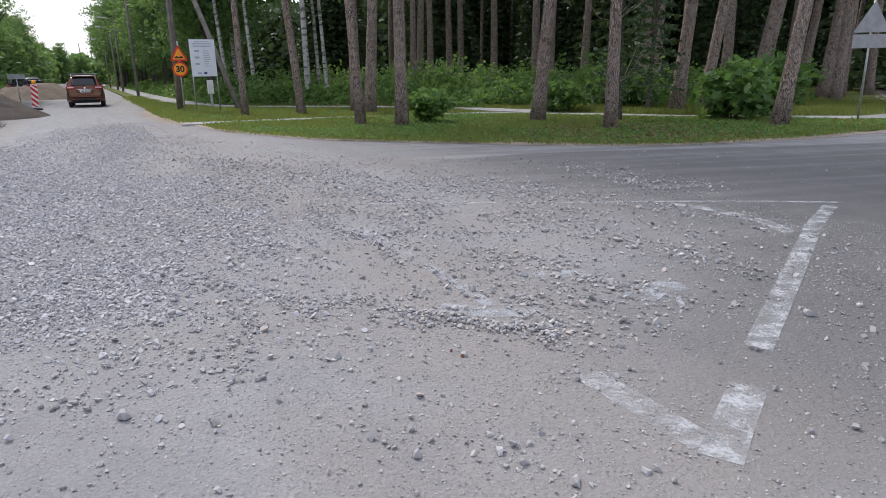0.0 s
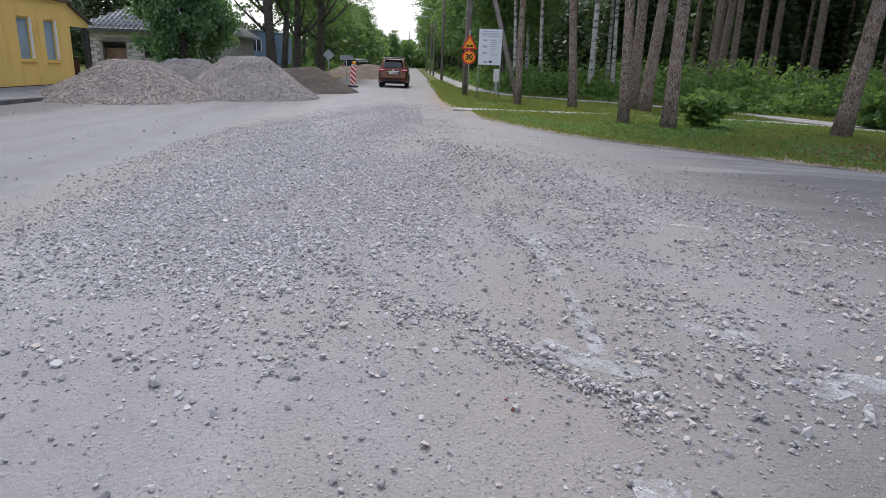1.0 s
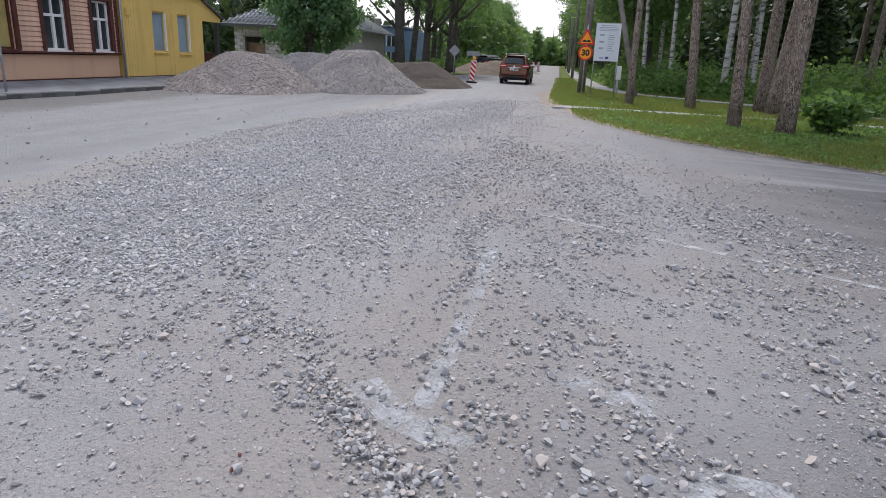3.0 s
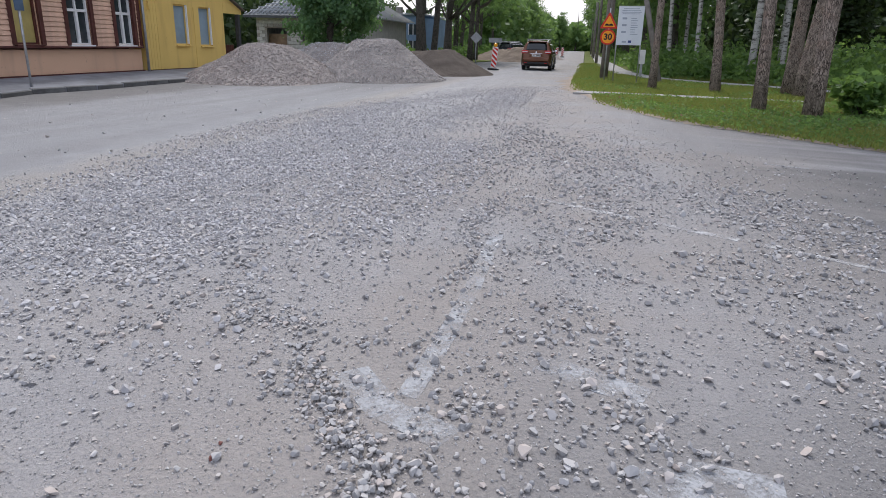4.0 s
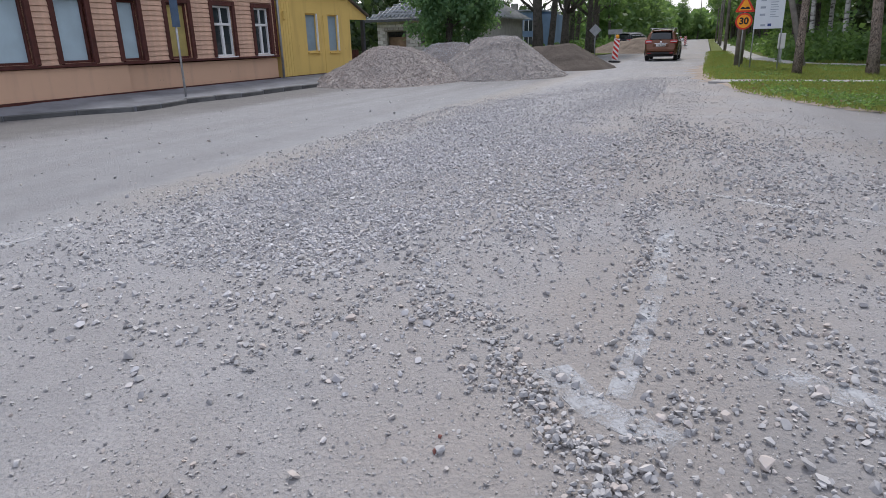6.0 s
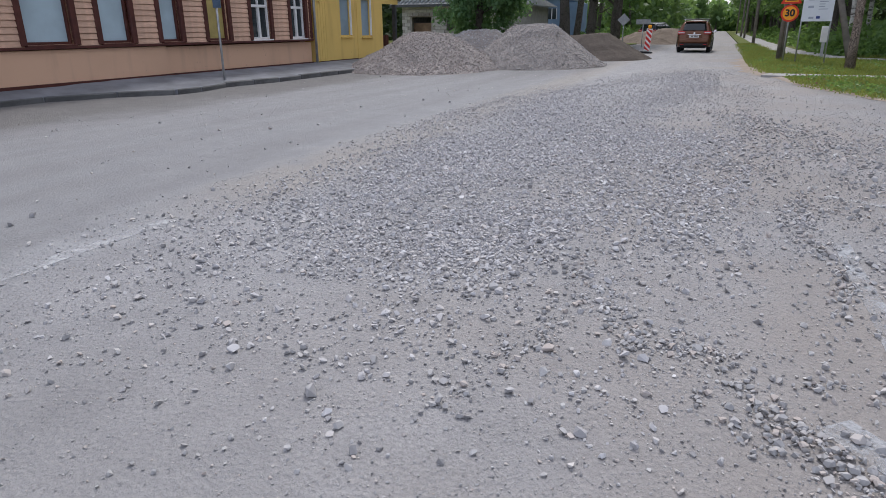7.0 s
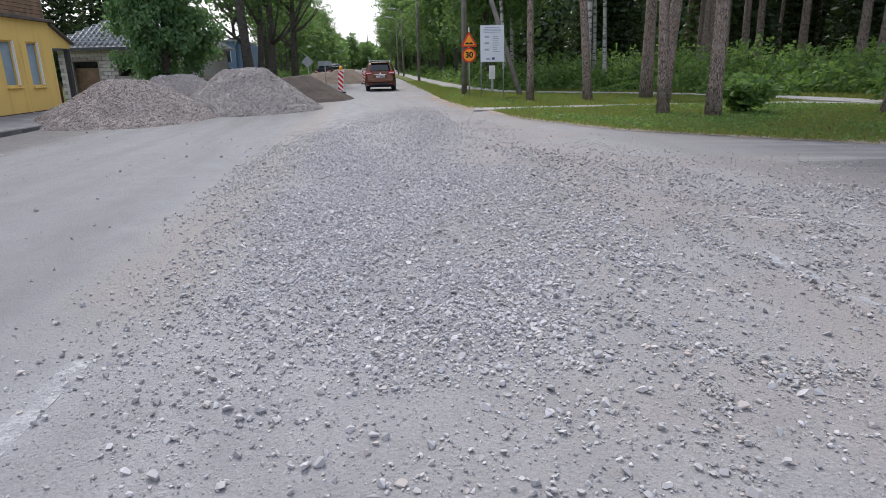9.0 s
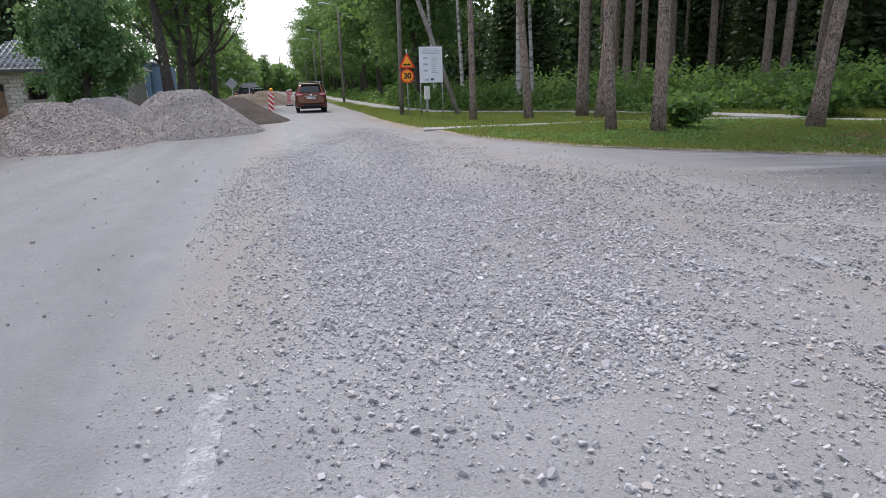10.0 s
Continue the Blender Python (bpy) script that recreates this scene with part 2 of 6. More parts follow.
BRICK_BIT = mat_plain("brick_red_stone", (0.20, 0.085, 0.07), 0.9, 0, 0.25, 30)
PILE_GREY = mat_pile("crushed_stone", (0.30, 0.27, 0.25), (0.42, 0.38, 0.355), (0.17, 0.155, 0.148))
PILE_DARK = mat_pile("dark_soil", (0.085, 0.07, 0.06), (0.13, 0.108, 0.092), (0.06, 0.05, 0.045))
PILE_TAN = mat_pile("sandy_soil", (0.21, 0.165, 0.13), (0.28, 0.225, 0.18), (0.15, 0.12, 0.10))
PAVE = mat_plain("pavement_asphalt", (0.165, 0.172, 0.19), 0.9, 0, 0.25, 1.2, 0.5)
KERB = mat_plain("kerb_concrete", (0.13, 0.13, 0.13), 0.9, 0, 0.3, 4, 0.6, random=0.5)
PATH_M = mat_plain("path_concrete", (0.36, 0.35, 0.34), 0.9, 0, 0.2, 2, 0.5, random=0.35)
GRASS_G = mat_ground("grass_soil", (0.10, 0.13, 0.035), (0.14, 0.165, 0.05), (0.19, 0.15, 0.085))
EDGE_SOIL = mat_ground("sandy_edge_soil", (0.36, 0.30, 0.25), (0.29, 0.24, 0.20), (0.42, 0.385, 0.35))
FOREST_G = mat_ground("forest_floor", (0.05, 0.07, 0.022), (0.08, 0.075, 0.04), (0.06, 0.09, 0.025))
BLADE = mat_leaf("grass_blade", (0.11, 0.15, 0.034), (0.28, 0.32, 0.09), 0.38)
LITTER = mat_leaf("dead_leaf", (0.13, 0.08, 0.045), (0.34, 0.235, 0.14), 0.15)
SHRUB = mat_leaf("shrub_leaf", (0.05, 0.115, 0.035), (0.22, 0.36, 0.11), 0.48)
LINDEN = mat_leaf("deciduous_leaf", (0.065, 0.14, 0.052), (0.18, 0.29, 0.095), 0.45)
CHESTNUT = mat_leaf("chestnut_leaf", (0.075, 0.165, 0.085), (0.21, 0.35, 0.15), 0.45)
HAZEL = mat_leaf("hazel_leaf", (0.05, 0.115, 0.03), (0.15, 0.27, 0.075), 0.42)
NEEDLE = mat_leaf("conifer_needles", (0.028, 0.054, 0.022), (0.08, 0.125, 0.048), 0.25)
PINE_BARK = mat_bark("pine_bark", (0.29, 0.22, 0.18), (0.52, 0.44, 0.375), (0.38, 0.25, 0.185))
GREY_BARK = mat_bark("grey_bark", (0.14, 0.12, 0.10), (0.22, 0.20, 0.175), (0.12, 0.125, 0.09), 13)
BIRCH = mat_birch()
SALMON = mat_plaster("salmon_plaster", (0.71, 0.455, 0.31), (0.45, 0.29, 0.22))
YELLOW = mat_plaster("yellow_plaster", (0.76, 0.54, 0.175), (0.48, 0.30, 0.10))
BOARD = mat_plain("salmon_board", (0.64, 0.41, 0.295), 0.75, 0, 0.18, 2.5, 0.2, random=0.25)
BROWN = mat_plain("brown_paint", (0.085, 0.024, 0.018), 0.6, 0, 0.2, 4, 0.2)
GABLE = mat_plain("brown_gable_board", (0.23, 0.15, 0.095), 0.8, 0, 0.25, 3, 0.3, random=0.4)
WHITE = mat_plain("white_window_paint", (0.78, 0.78, 0.78), 0.4, 0, 0.04)
GLASS = mat_glass_dark("window_glass", (0.035, 0.045, 0.05))
DISPLAY = mat_plain("pale_blue_window_film", (0.46, 0.58, 0.64), 0.35, 0, 0.12, 0.9)
SHUTTER = mat_plain("grey_blue_window_board", (0.25, 0.335, 0.40), 0.7, 0, 0.12, 1.5)
OCHRE = mat_plain("ochre_window_board", (0.45, 0.36, 0.13), 0.75, 0, 0.15, 2)
SIGN_BACK = mat_plain("grey_sign_back", (0.33, 0.335, 0.335), 0.6, 0.2, 0.12, 5)
SIGN_BLUE = mat_plain("dull_blue_sign", (0.07, 0.11, 0.17), 0.5, 0, 0.15, 4)
METAL = mat_plain("galvanised_steel", (0.42, 0.43, 0.44), 0.45, 0.7, 0.15, 6)
DARKMETAL = mat_plain("dark_painted_metal", (0.06, 0.062, 0.068), 0.5, 0.3, 0.2, 5)
ROOF_G = mat_plain("grey_roof_tile", (0.32, 0.34, 0.36), 0.6, 0.1, 0.15, 2, random=0.2)
ROOF_D = mat_plain("dark_roof_sheet", (0.10, 0.085, 0.075), 0.7, 0, 0.2, 2)
BLOCK = mat_plain("white_building_block", (0.50, 0.475, 0.44), 0.92, 0, 0.15, 3, 0.4, random=0.35)
MORTAR = mat_plain("grey_mortar", (0.30, 0.28, 0.255), 0.95, 0, 0.2, 5, 0.4)
BLUE_H = mat_plain("blue_house_plaster", (0.20, 0.29, 0.42), 0.9, 0, 0.12, 0.8)
TIMBER = mat_plain("weathered_timber", (0.21, 0.175, 0.145), 0.9, 0, 0.25, 3, 0.5)
POLE_W = mat_plain("weathered_pole_wood", (0.20, 0.18, 0.16), 0.9, 0, 0.25, 3, 0.5)
SIGN_Y = mat_plain("orange_yellow_sign", (0.95, 0.36, 0.012), 0.4, 0, 0.05)
SIGN_R = mat_plain("red_sign_border", (0.68, 0.035, 0.012), 0.4, 0, 0.05)
BLACK = mat_plain("black_print", (0.012, 0.012, 0.013), 0.5, 0, 0.1)
PAPER = mat_plain("white_board_sheet", (0.72, 0.75, 0.80), 0.5, 0, 0.03)
PRINT = mat_plain("grey_print", (0.36, 0.40, 0.47), 0.6, 0, 0.1)
PRINT_B = mat_plain("blue_print", (0.05, 0.08, 0.25), 0.6, 0, 0.1)
RED = mat_plain("red_reflector", (0.55, 0.03, 0.025), 0.35, 0, 0.08)
WHITE_P = mat_plain("white_reflector", (0.75, 0.74, 0.72), 0.4, 0, 0.06)
AMBER = mat_plain("amber_lens", (0.95, 0.38, 0.02), 0.25, 0, 0.05)
RUBBER = mat_plain("black_rubber", (0.02, 0.02, 0.021), 0.85, 0, 0.25, 6)
CAR_PAINT = mat_plain("copper_orange_car_paint", (0.135, 0.055, 0.028), 0.25, 0.45, 0.06, 1.5, spec=0.6)
CAR_DARK = mat_plain("dark_car_paint", (0.02, 0.025, 0.03), 0.25, 0.2, 0.05)
PLASTIC = mat_plain("black_car_plastic", (0.025, 0.025, 0.026), 0.65, 0, 0.15, 5)
CHROME = mat_plain("chrome", (0.72, 0.72, 0.73), 0.15, 1.0, 0.03)
LAMP_RED = mat_plain("red_tail_lens", (0.42, 0.02, 0.02), 0.12, 0, 0.1)
LAMP_CLEAR = mat_plain("clear_lamp_lens", (0.62, 0.58, 0.62), 0.12, 0.1, 0.05)
CARGLASS = mat_glass_dark("tinted_car_glass", (0.012, 0.015, 0.017), 0.04)
PAINT = mat_paint()
EDGE_PAINT = mat_paint("edge_line_paint", (0.49, 0.495, 0.50), 0.15, 0.85)
CEMENT = mat_paint("cement_smear", (0.43, 0.447, 0.47), 0.32)


# ---- mesh helpers ----
def part(name, bm, material, parent=None, label=""):
    me = bpy.data.meshes.new(name)
    bm.to_mesh(me)
    bm.free()
    me.materials.append(material)
    ob = new(name, me)
    if parent is not None:
        ob.parent = parent
    return tagged(ob, label)


def thing(name, label, category, m=None, group="", kind=""):
    ob = new(name)
    ob.empty_display_size = 0.2
    if m is not None:
        ob.matrix_world = m
    return tagged(ob, label, category, group, kind)


def box(bm, x0, x1, y0, y1, z0, z1, bevel=0.0):
    r = bmesh.ops.create_cube(bm, size=1.0)
    for v in r["verts"]:
        v.co = Vector((x0 + (v.co.x + 0.5) * (x1 - x0), y0 + (v.co.y + 0.5) * (y1 - y0), z0 + (v.co.z + 0.5) * (z1 - z0)))
    if bevel:
        es = list({e for v in r["verts"] for e in v.link_edges})
        bmesh.ops.bevel(bm, geom=es, offset=bevel, segments=1, affect="EDGES")
    return bm


def boxed(x0, x1, y0, y1, z0, z1, bevel=0.0):
    return box(bmesh.new(), x0, x1, y0, y1, z0, z1, bevel)


def tube(bm, points, radii, sides=10, wobble=0.0, seed=0):
    """A tapered tube along points."""
    rings, rnd = [], random.Random(seed)
    for i, p in enumerate(points):
        a = Vector(points[max(i - 1, 0)])
        b = Vector(points[min(i + 1, len(points) - 1)])
        q = Vector((0, 0, 1)).rotation_difference(b - a)
        ring = []
        for k in range(sides):
            ang = 2 * math.pi * k / sides
            r = radii[i] * (1 + wobble * (rnd.random() - 0.5))
            ring.append(bm.verts.new(Vector(p) + q @ Vector((r * math.cos(ang), r * math.sin(ang), 0))))
        rings.append(ring)
    for r0, r1 in zip(rings, rings[1:]):
        for k in range(sides):
            f = bm.faces.new((r0[k], r0[(k + 1) % sides], r1[(k + 1) % sides], r1[k]))
            f.smooth = True
    bm.faces.new(list(reversed(rings[0])))
    bm.faces.new(rings[-1])
    return bm


def prism(bm, outline, z0, z1):
    """An upright prism over a flat outline of (x, y)."""
    lo = [bm.verts.new((x, y, z0)) for x, y in outline]
    hi = [bm.verts.new((x, y, z1)) for x, y in outline]
    bm.faces.new(hi)
    bm.faces.new(list(reversed(lo)))
    n = len(outline)
    for i in range(n):
        bm.faces.new((lo[i], lo[(i + 1) % n], hi[(i + 1) % n], hi[i]))
    bmesh.ops.recalc_face_normals(bm, faces=bm.faces)
    return bm


def slab(name, outline_sd, z0, z1, material, label, category=""):
    bm = prism(bmesh.new(), [P(s, d).to_2d() for s, d in outline_sd], z0, z1)
    bmesh.ops.triangulate(bm, faces=[f for f in bm.faces if len(f.verts) > 4])
    ob = part(name, bm, material)
    return tagged(ob, label, category, kind="structure")


def from_arrays(name, verts, faces, material):
    me = bpy.data.meshes.new(name)
    me.from_pydata(verts, [], faces)
    me.materials.append(material)
    return me


def inside(poly, x, y):
    """Which of the points lie in the polygon."""
    hit = np.zeros(len(x), bool)
    n = len(poly)
    for i in range(n):
        (x0, y0), (x1, y1) = poly[i], poly[(i + 1) % n]
        if y0 != y1:
            hit ^= ((y0 > y) != (y1 > y)) & (x < (x1 - x0) * (y - y0) / (y1 - y0) + x0)
    return hit


def strip(points, width):
    """Outline of a band of even width along points."""
    pts = [Vector(p) for p in points]
    left, right = [], []
    for i, p in enumerate(pts):
        t = (pts[min(i + 1, len(pts) - 1)] - pts[max(i - 1, 0)]).normalized()
        nrm = Vector((-t.y, t.x)) * width / 2
        left.append(tuple(p + nrm))
        right.append(tuple(p - nrm))
    return left + right[::-1]

# ---- ground, road, kerbs, paths ----
EDGE = [(420, 3.4), (120, 3.4), (60, 3.4), (34.8, 3.3), (30, 2.9), (24.2, 3.3), (21, 3.7), (18.8, 4.1), (17.8, 4.45), (15.1, 5.45), (13.5, 6.7),
        (12.0, 8.0), (11.0, 8.9), (9.9, 10.2), (9.24, 11.4), (8.7, 13.8), (8.4, 17.0), (10.5, 24), (18, 35), (36, 65), (80, 138), (240, 400)]
tagged(part("ground", prism(bmesh.new(), [(-900, -900), (900, -900), (900, 900), (-900, 900)], -0.6, -0.10), FOREST_G),
       "mossy green and brown forest soil", "ground", kind="structure")
ROAD_OUT = EDGE + [(234, 404), (74, 142), (30, 69), (12, 39), (3.5, 27), (0, 18), (-60, 14), (-60, -10.7), (10.3, -10.7), (11.6, -10.1), (12.5, -9.3), (13.2, -9.25), (14.4, -9.55),
                   (16.3, -9.3), (20.5, -9.35), (28.5, -9.7), (36, -9.9), (44, -6.5), (60, -4.6), (420, -4.6)]
slab("road", ROAD_OUT, -0.3, 0.0, ROAD, "worn grey asphalt road covered with pale dust and grit", "road")
slab("verge", [(420, 3.45)] + [(s + 0.09, d + 0.09) for s, d in EDGE[1:]] + [(420, 420)], -0.3, 0.05, GRASS_G, "green grass verge beside the road, worn at its edge", "verge")
slab("verge_far_side", [(28.6, -12.0), (28.6, -9.9), (36, -10.0), (44, -6.6), (60, -4.7), (420, -4.7), (420, -300), (28.6, -300)], -0.3, 0.05, GRASS_G, "rough grass behind the heaps of gravel", "verge")
# the pavement rises from the kerb to the house wall
PAVE_EDGE = [(-60, -10.6), (10.3, -10.6), (11.6, -10.0), (12.5, -9.2), (13.2, -9.15), (14.4, -9.45), (16.3, -9.2), (20.5, -9.25), (28.5, -9.6)]
bm = bmesh.new()
outer = [bm.verts.new(P(s, d, 0.115)) for s, d in PAVE_EDGE]
inner = [bm.verts.new(P(s, -11.4, 0.285)) for s, d in PAVE_EDGE]
low_o = [bm.verts.new(P(s, d, -0.3)) for s, d in PAVE_EDGE]
low_i = [bm.verts.new(P(s, -11.4, -0.3)) for s, d in PAVE_EDGE]
for r0, r1 in ((outer, inner), (low_o, outer), (inner, low_i), (low_i, low_o)):
    for i in range(len(PAVE_EDGE) - 1):
        bm.faces.new((r0[i], r0[i + 1], r1[i + 1], r1[i]))
for i in (0, -1):
    bm.faces.new((low_o[i], outer[i], inner[i], low_i[i]))
bmesh.ops.recalc_face_normals(bm, faces=bm.faces)
tagged(part("pavement", bm, PAVE), "patched grey asphalt pavement along the house", "pavement", kind="structure")
# the kerb: one stone after another
KERB_LINE = [(-6, -10.65), (10.3, -10.65), (11.6, -10.05), (12.5, -9.25), (13.2, -9.2), (14.4, -9.5), (16.3, -9.25), (20.5, -9.3), (28.5, -9.65)]
kerb = thing("kerb", "old concrete kerb stones, worn and slightly uneven", "kerb", kind="structure")
kerb_bm = boxed(-0.485, 0.485, -0.07, 0.07, -0.2, 0.13, 0.02)
kerb_me = bpy.data.meshes.new("kerb_stone")
kerb_bm.to_mesh(kerb_me)
kerb_bm.free()
kerb_me.materials.append(KERB)
rnd = random.Random(5)
for a, b in zip(KERB_LINE, KERB_LINE[1:]):
    va, vb = P(*a), P(*b)
    n = max(1, round((vb - va).length))
    for i in range(n):
        p = va.lerp(vb, (i + 0.5) / n)
        o = new("kerb_stone", kerb_me)
        ang = math.degrees(math.atan2(vb.y - va.y, vb.x - va.x))
        o.matrix_world = pose(p.x, p.y, rnd.uniform(-0.02, 0.008), rnd.uniform(-2, 2), 0, ang + rnd.uniform(-1, 1)) @ Matrix.Diagonal(((vb - va).length / n, 1, 1, 1))
        o.parent = kerb
# footpaths of concrete slabs
NEAR_PATH = [(22.5, 3.3), (22.1, 5.0), (22.1, 6.5), (21.5, 10.3), (20.6, 13.4), (18.0, 15.6), (14.9, 17.2), (12.6, 19.0), (10.9, 21.0), (10.8, 23.5)]
FAR_PATH = [(150, 5.3), (90, 5.3), (65, 5.2), (45, 5.4), (37.4, 6.1), (33.9, 6.9), (30.6, 10.0), (27.0, 13.0), (23.5, 14.6), (19.5, 15.6)]
slab("footpath", strip(NEAR_PATH, 1.1), -0.2, 0.06, PATH_M, "pale concrete footpath crossing the grass", "path")
slab("footpath_along_street", strip(FAR_PATH, 1.5), -0.2, 0.08, PATH_M, "pale concrete footpath running into the trees", "path")

# sandy strip between asphalt and grass
rnd = random.Random(12)
edge_in, edge_out = [], []
for a, b in zip(EDGE[3:20], EDGE[4:21]):
    for i in range(12):
        q = Vector(a).lerp(Vector(b), i / 12)
        t = (Vector(b) - Vector(a)).normalized()
        nrm = Vector((-t.y, t.x))
        wide = 1.0 if q.x < 22 else 2.8
        edge_in.append(tuple(q + nrm * wide * rnd.uniform(0.06, 0.26)))
        edge_out.append(tuple(q - nrm * wide * rnd.uniform(0.12, 0.55)))
bm = bmesh.new()
va = [bm.verts.new(P(s, d, 0.004 + 0.004 * rnd.random())) for s, d in edge_in]
vm = [bm.verts.new((P(*p) + P(*q)) / 2 + Vector((0, 0, 0.045))) for p, q in zip(edge_in, edge_out)]
vb = [bm.verts.new(P(s, d, 0.056)) for s, d in edge_out]
for r0, r1 in ((va, vm), (vm, vb)):
    for i in range(len(r0) - 1):
        bm.faces.new((r0[i], r0[i + 1], r1[i + 1], r1[i]))
bmesh.ops.recalc_face_normals(bm, faces=bm.faces)
tagged(part("verge_edge", bm, EDGE_SOIL), "sandy soil washed out between asphalt and grass", "verge", kind="structure")

# worn white road markings
def paint_line(points, width, label, material=PAINT):
    bm = bmesh.new()
    out = [P(*q).to_2d() for q in strip(points, width)]
    prism(bm, out, -0.01, 0.004)
    tagged(part("road_marking", bm, material), label, "road marking", "markings on the road", "structure")


paint_line([(1.42, 2.66), (1.55, 2.89), (1.76, 3.28)], 0.17, "worn white corner of a painted traffic island")
paint_line([(2.02, 3.70), (2.32, 4.27), (2.64, 4.88), (3.59, 6.66), (4.08, 7.74)], 0.15, "worn white line of a painted traffic island")
paint_line([(1.52, 2.70), (1.82, 2.70), (2.24, 2.70)], 0.16, "worn white corner of a painted traffic island")
paint_line([(3.3, 2.82), (3.94, 2.86), (4.64, 2.88), (5.3, 2.87), (5.8, 2.88)], 0.10, "faded white line of a painted traffic island", CEMENT)
paint_line([(4.13, 7.97), (4.64, 7.27), (5.12, 6.53), (5.74, 5.46), (6.10, 4.88)], 0.07, "thin white edge line of a painted island", EDGE_PAINT)
paint_line([(6.18, 4.72), (6.34, 4.44), (6.52, 4.14)], 0.08, "thin white edge line of a painted island", EDGE_PAINT)
paint_line([(6.62, 3.98), (6.87, 3.56), (7.21, 2.97)], 0.085, "thin white edge line of a painted island", EDGE_PAINT)
paint_line([(5.04, 6.35), (4.68, 6.46), (4.32, 6.47), (3.9, 6.40), (3.53, 6.23)], 0.16, "faded white curve of a painted island")
paint_line([(3.3, -1.76), (4.62, -1.74)], 0.13, "worn white dash of the centre line")
paint_line([(10.1, 5.85), (9.88, 6.33)], 0.09, "white scrape of lime on the asphalt")
paint_line([(3.76, 3.36), (3.64, 3.56), (3.54, 3.80)], 0.17, "pale smear of cement on the asphalt", CEMENT)
paint_line([(2.92, 3.74), (3.02, 3.96), (2.99, 4.20)], 0.22, "pale smear of cement on the asphalt", CEMENT)
paint_line([(3.46, 2.52), (3.2, 2.74), (3.05, 3.05)], 0.16, "pale smear of cement on the asphalt", CEMENT)


# ---- loose stones ----
def rock_templates(n, seed, points=12, flat=0.72):
    rnd = random.Random(seed)
    out = []
    for _ in range(n):
        bm = bmesh.new()
        for _ in range(points):
            v = Vector((rnd.gauss(0, 1), rnd.gauss(0, 1), rnd.gauss(0, 1))).normalized()
            bm.verts.new((v.x * rnd.uniform(0.85, 1.0), v.y * rnd.uniform(0.68, 0.86), v.z * flat * rnd.uniform(0.8, 1.0)))
        r = bmesh.ops.convex_hull(bm, input=bm.verts)
        bmesh.ops.delete(bm, geom=[v for v in bm.verts if not v.link_faces], context="VERTS")
        bmesh.ops.triangulate(bm, faces=bm.faces)
        bm.verts.index_update()
        out.append((np.array([v.co[:] for v in bm.verts]), np.array([[v.index for v in f.verts] for f in bm.faces])))
        bm.free()
    return out


ROCKS = rock_templates(14, 3)
PEBBLES = rock_templates(10, 8, 8)


def stones(name, x, y, z, size, material, seed, shapes, label, category="gravel"):
    rg = np.random.default_rng(seed)
    n = len(x)
    pick = rg.integers(0, len(shapes), n)
    vs, fs, base = [], [], 0
    for k, (tv, tf) in enumerate(shapes):
        w = np.nonzero(pick == k)[0]
        if not len(w):
            continue
        a = rg.uniform(0, 2 * np.pi, len(w))
        tilt = rg.normal(0, 0.3, (len(w), 2))
        p = tv[None] * size[w][:, None, None]
        px, py, pz = p[..., 0], p[..., 1], p[..., 2]
        pz = pz + px * tilt[:, :1] + py * tilt[:, 1:]
        c, s_ = np.cos(a)[:, None], np.sin(a)[:, None]
        v = np.stack([px * c - py * s_ + x[w][:, None], px * s_ + py * c + y[w][:, None], pz + z[w][:, None] + size[w][:, None] * 0.38], -1)
        f = tf[None] + (base + np.arange(len(w)) * len(tv))[:, None, None]
        base += len(w) * len(tv)
        vs.append(v.reshape(-1, 3))
        fs.append(f.reshape(-1, 3))
    me = from_arrays(name, np.concatenate(vs), np.concatenate(fs), material)
    return tagged(new(name, me), label, category, kind="stuff")


def patchiness(s, d, scale, seed, along=0.6):
    """Soft random field, about 0 to 1. along: below 1 it draws out along the street."""
    rg = np.random.default_rng(seed)
    out = np.zeros(len(s))
    for k in range(14):
        f = scale * rg.uniform(0.5, 2.2)
        a = rg.uniform(0, 2 * np.pi)
        out += np.sin(f * (along * s * np.cos(a) + d * np.sin(a)) + rg.uniform(0, 6.28)) / 14
    return np.clip(0.5 + out * 1.5, 0, 1)


def sow(poly, per_m2, seed, clump=0.0, scale=3.0, fade=0.0, along=0.6):
    """Random places within a polygon of (s, d)."""
    rg = np.random.default_rng(seed)
    q = np.array(poly)
    lo, hi = q.min(0), q.max(0)
    n = int(per_m2 * np.prod(hi - lo))
    s, d = rg.uniform(lo[0], hi[0], n), rg.uniform(lo[1], hi[1], n)
    keep = inside(poly, s + rg.normal(0, 0.22 + fade, n), d + rg.normal(0, 0.22 + fade, n))
    if clump:
        w = np.clip((patchiness(s, d, scale, seed + 1, along) - 0.28) / 0.42, 0, 1)
        keep &= rg.uniform(0, 1, n) < 1 - clump * (1 - w * w * (3 - 2 * w))
    return s[keep], d[keep]


def gravel(name, poly, per_m2, sizes, material, seed, label, clump=0.0, scale=3.0, fade=0.0, shapes=None, along=0.6):
    s, d = sow(poly, per_m2, seed, clump, scale, fade, along)
    rg = np.random.default_rng(seed + 7)
    size = np.clip(rg.lognormal(math.log(sizes[0]), sizes[1], len(s)), sizes[0] * 0.4, sizes[0] * 3.2)
    return stones(name, -0.6 * s + 0.8 * d, 0.8 * s + 0.6 * d, np.zeros(len(s)), size, material, seed + 9, shapes or ROCKS, label)


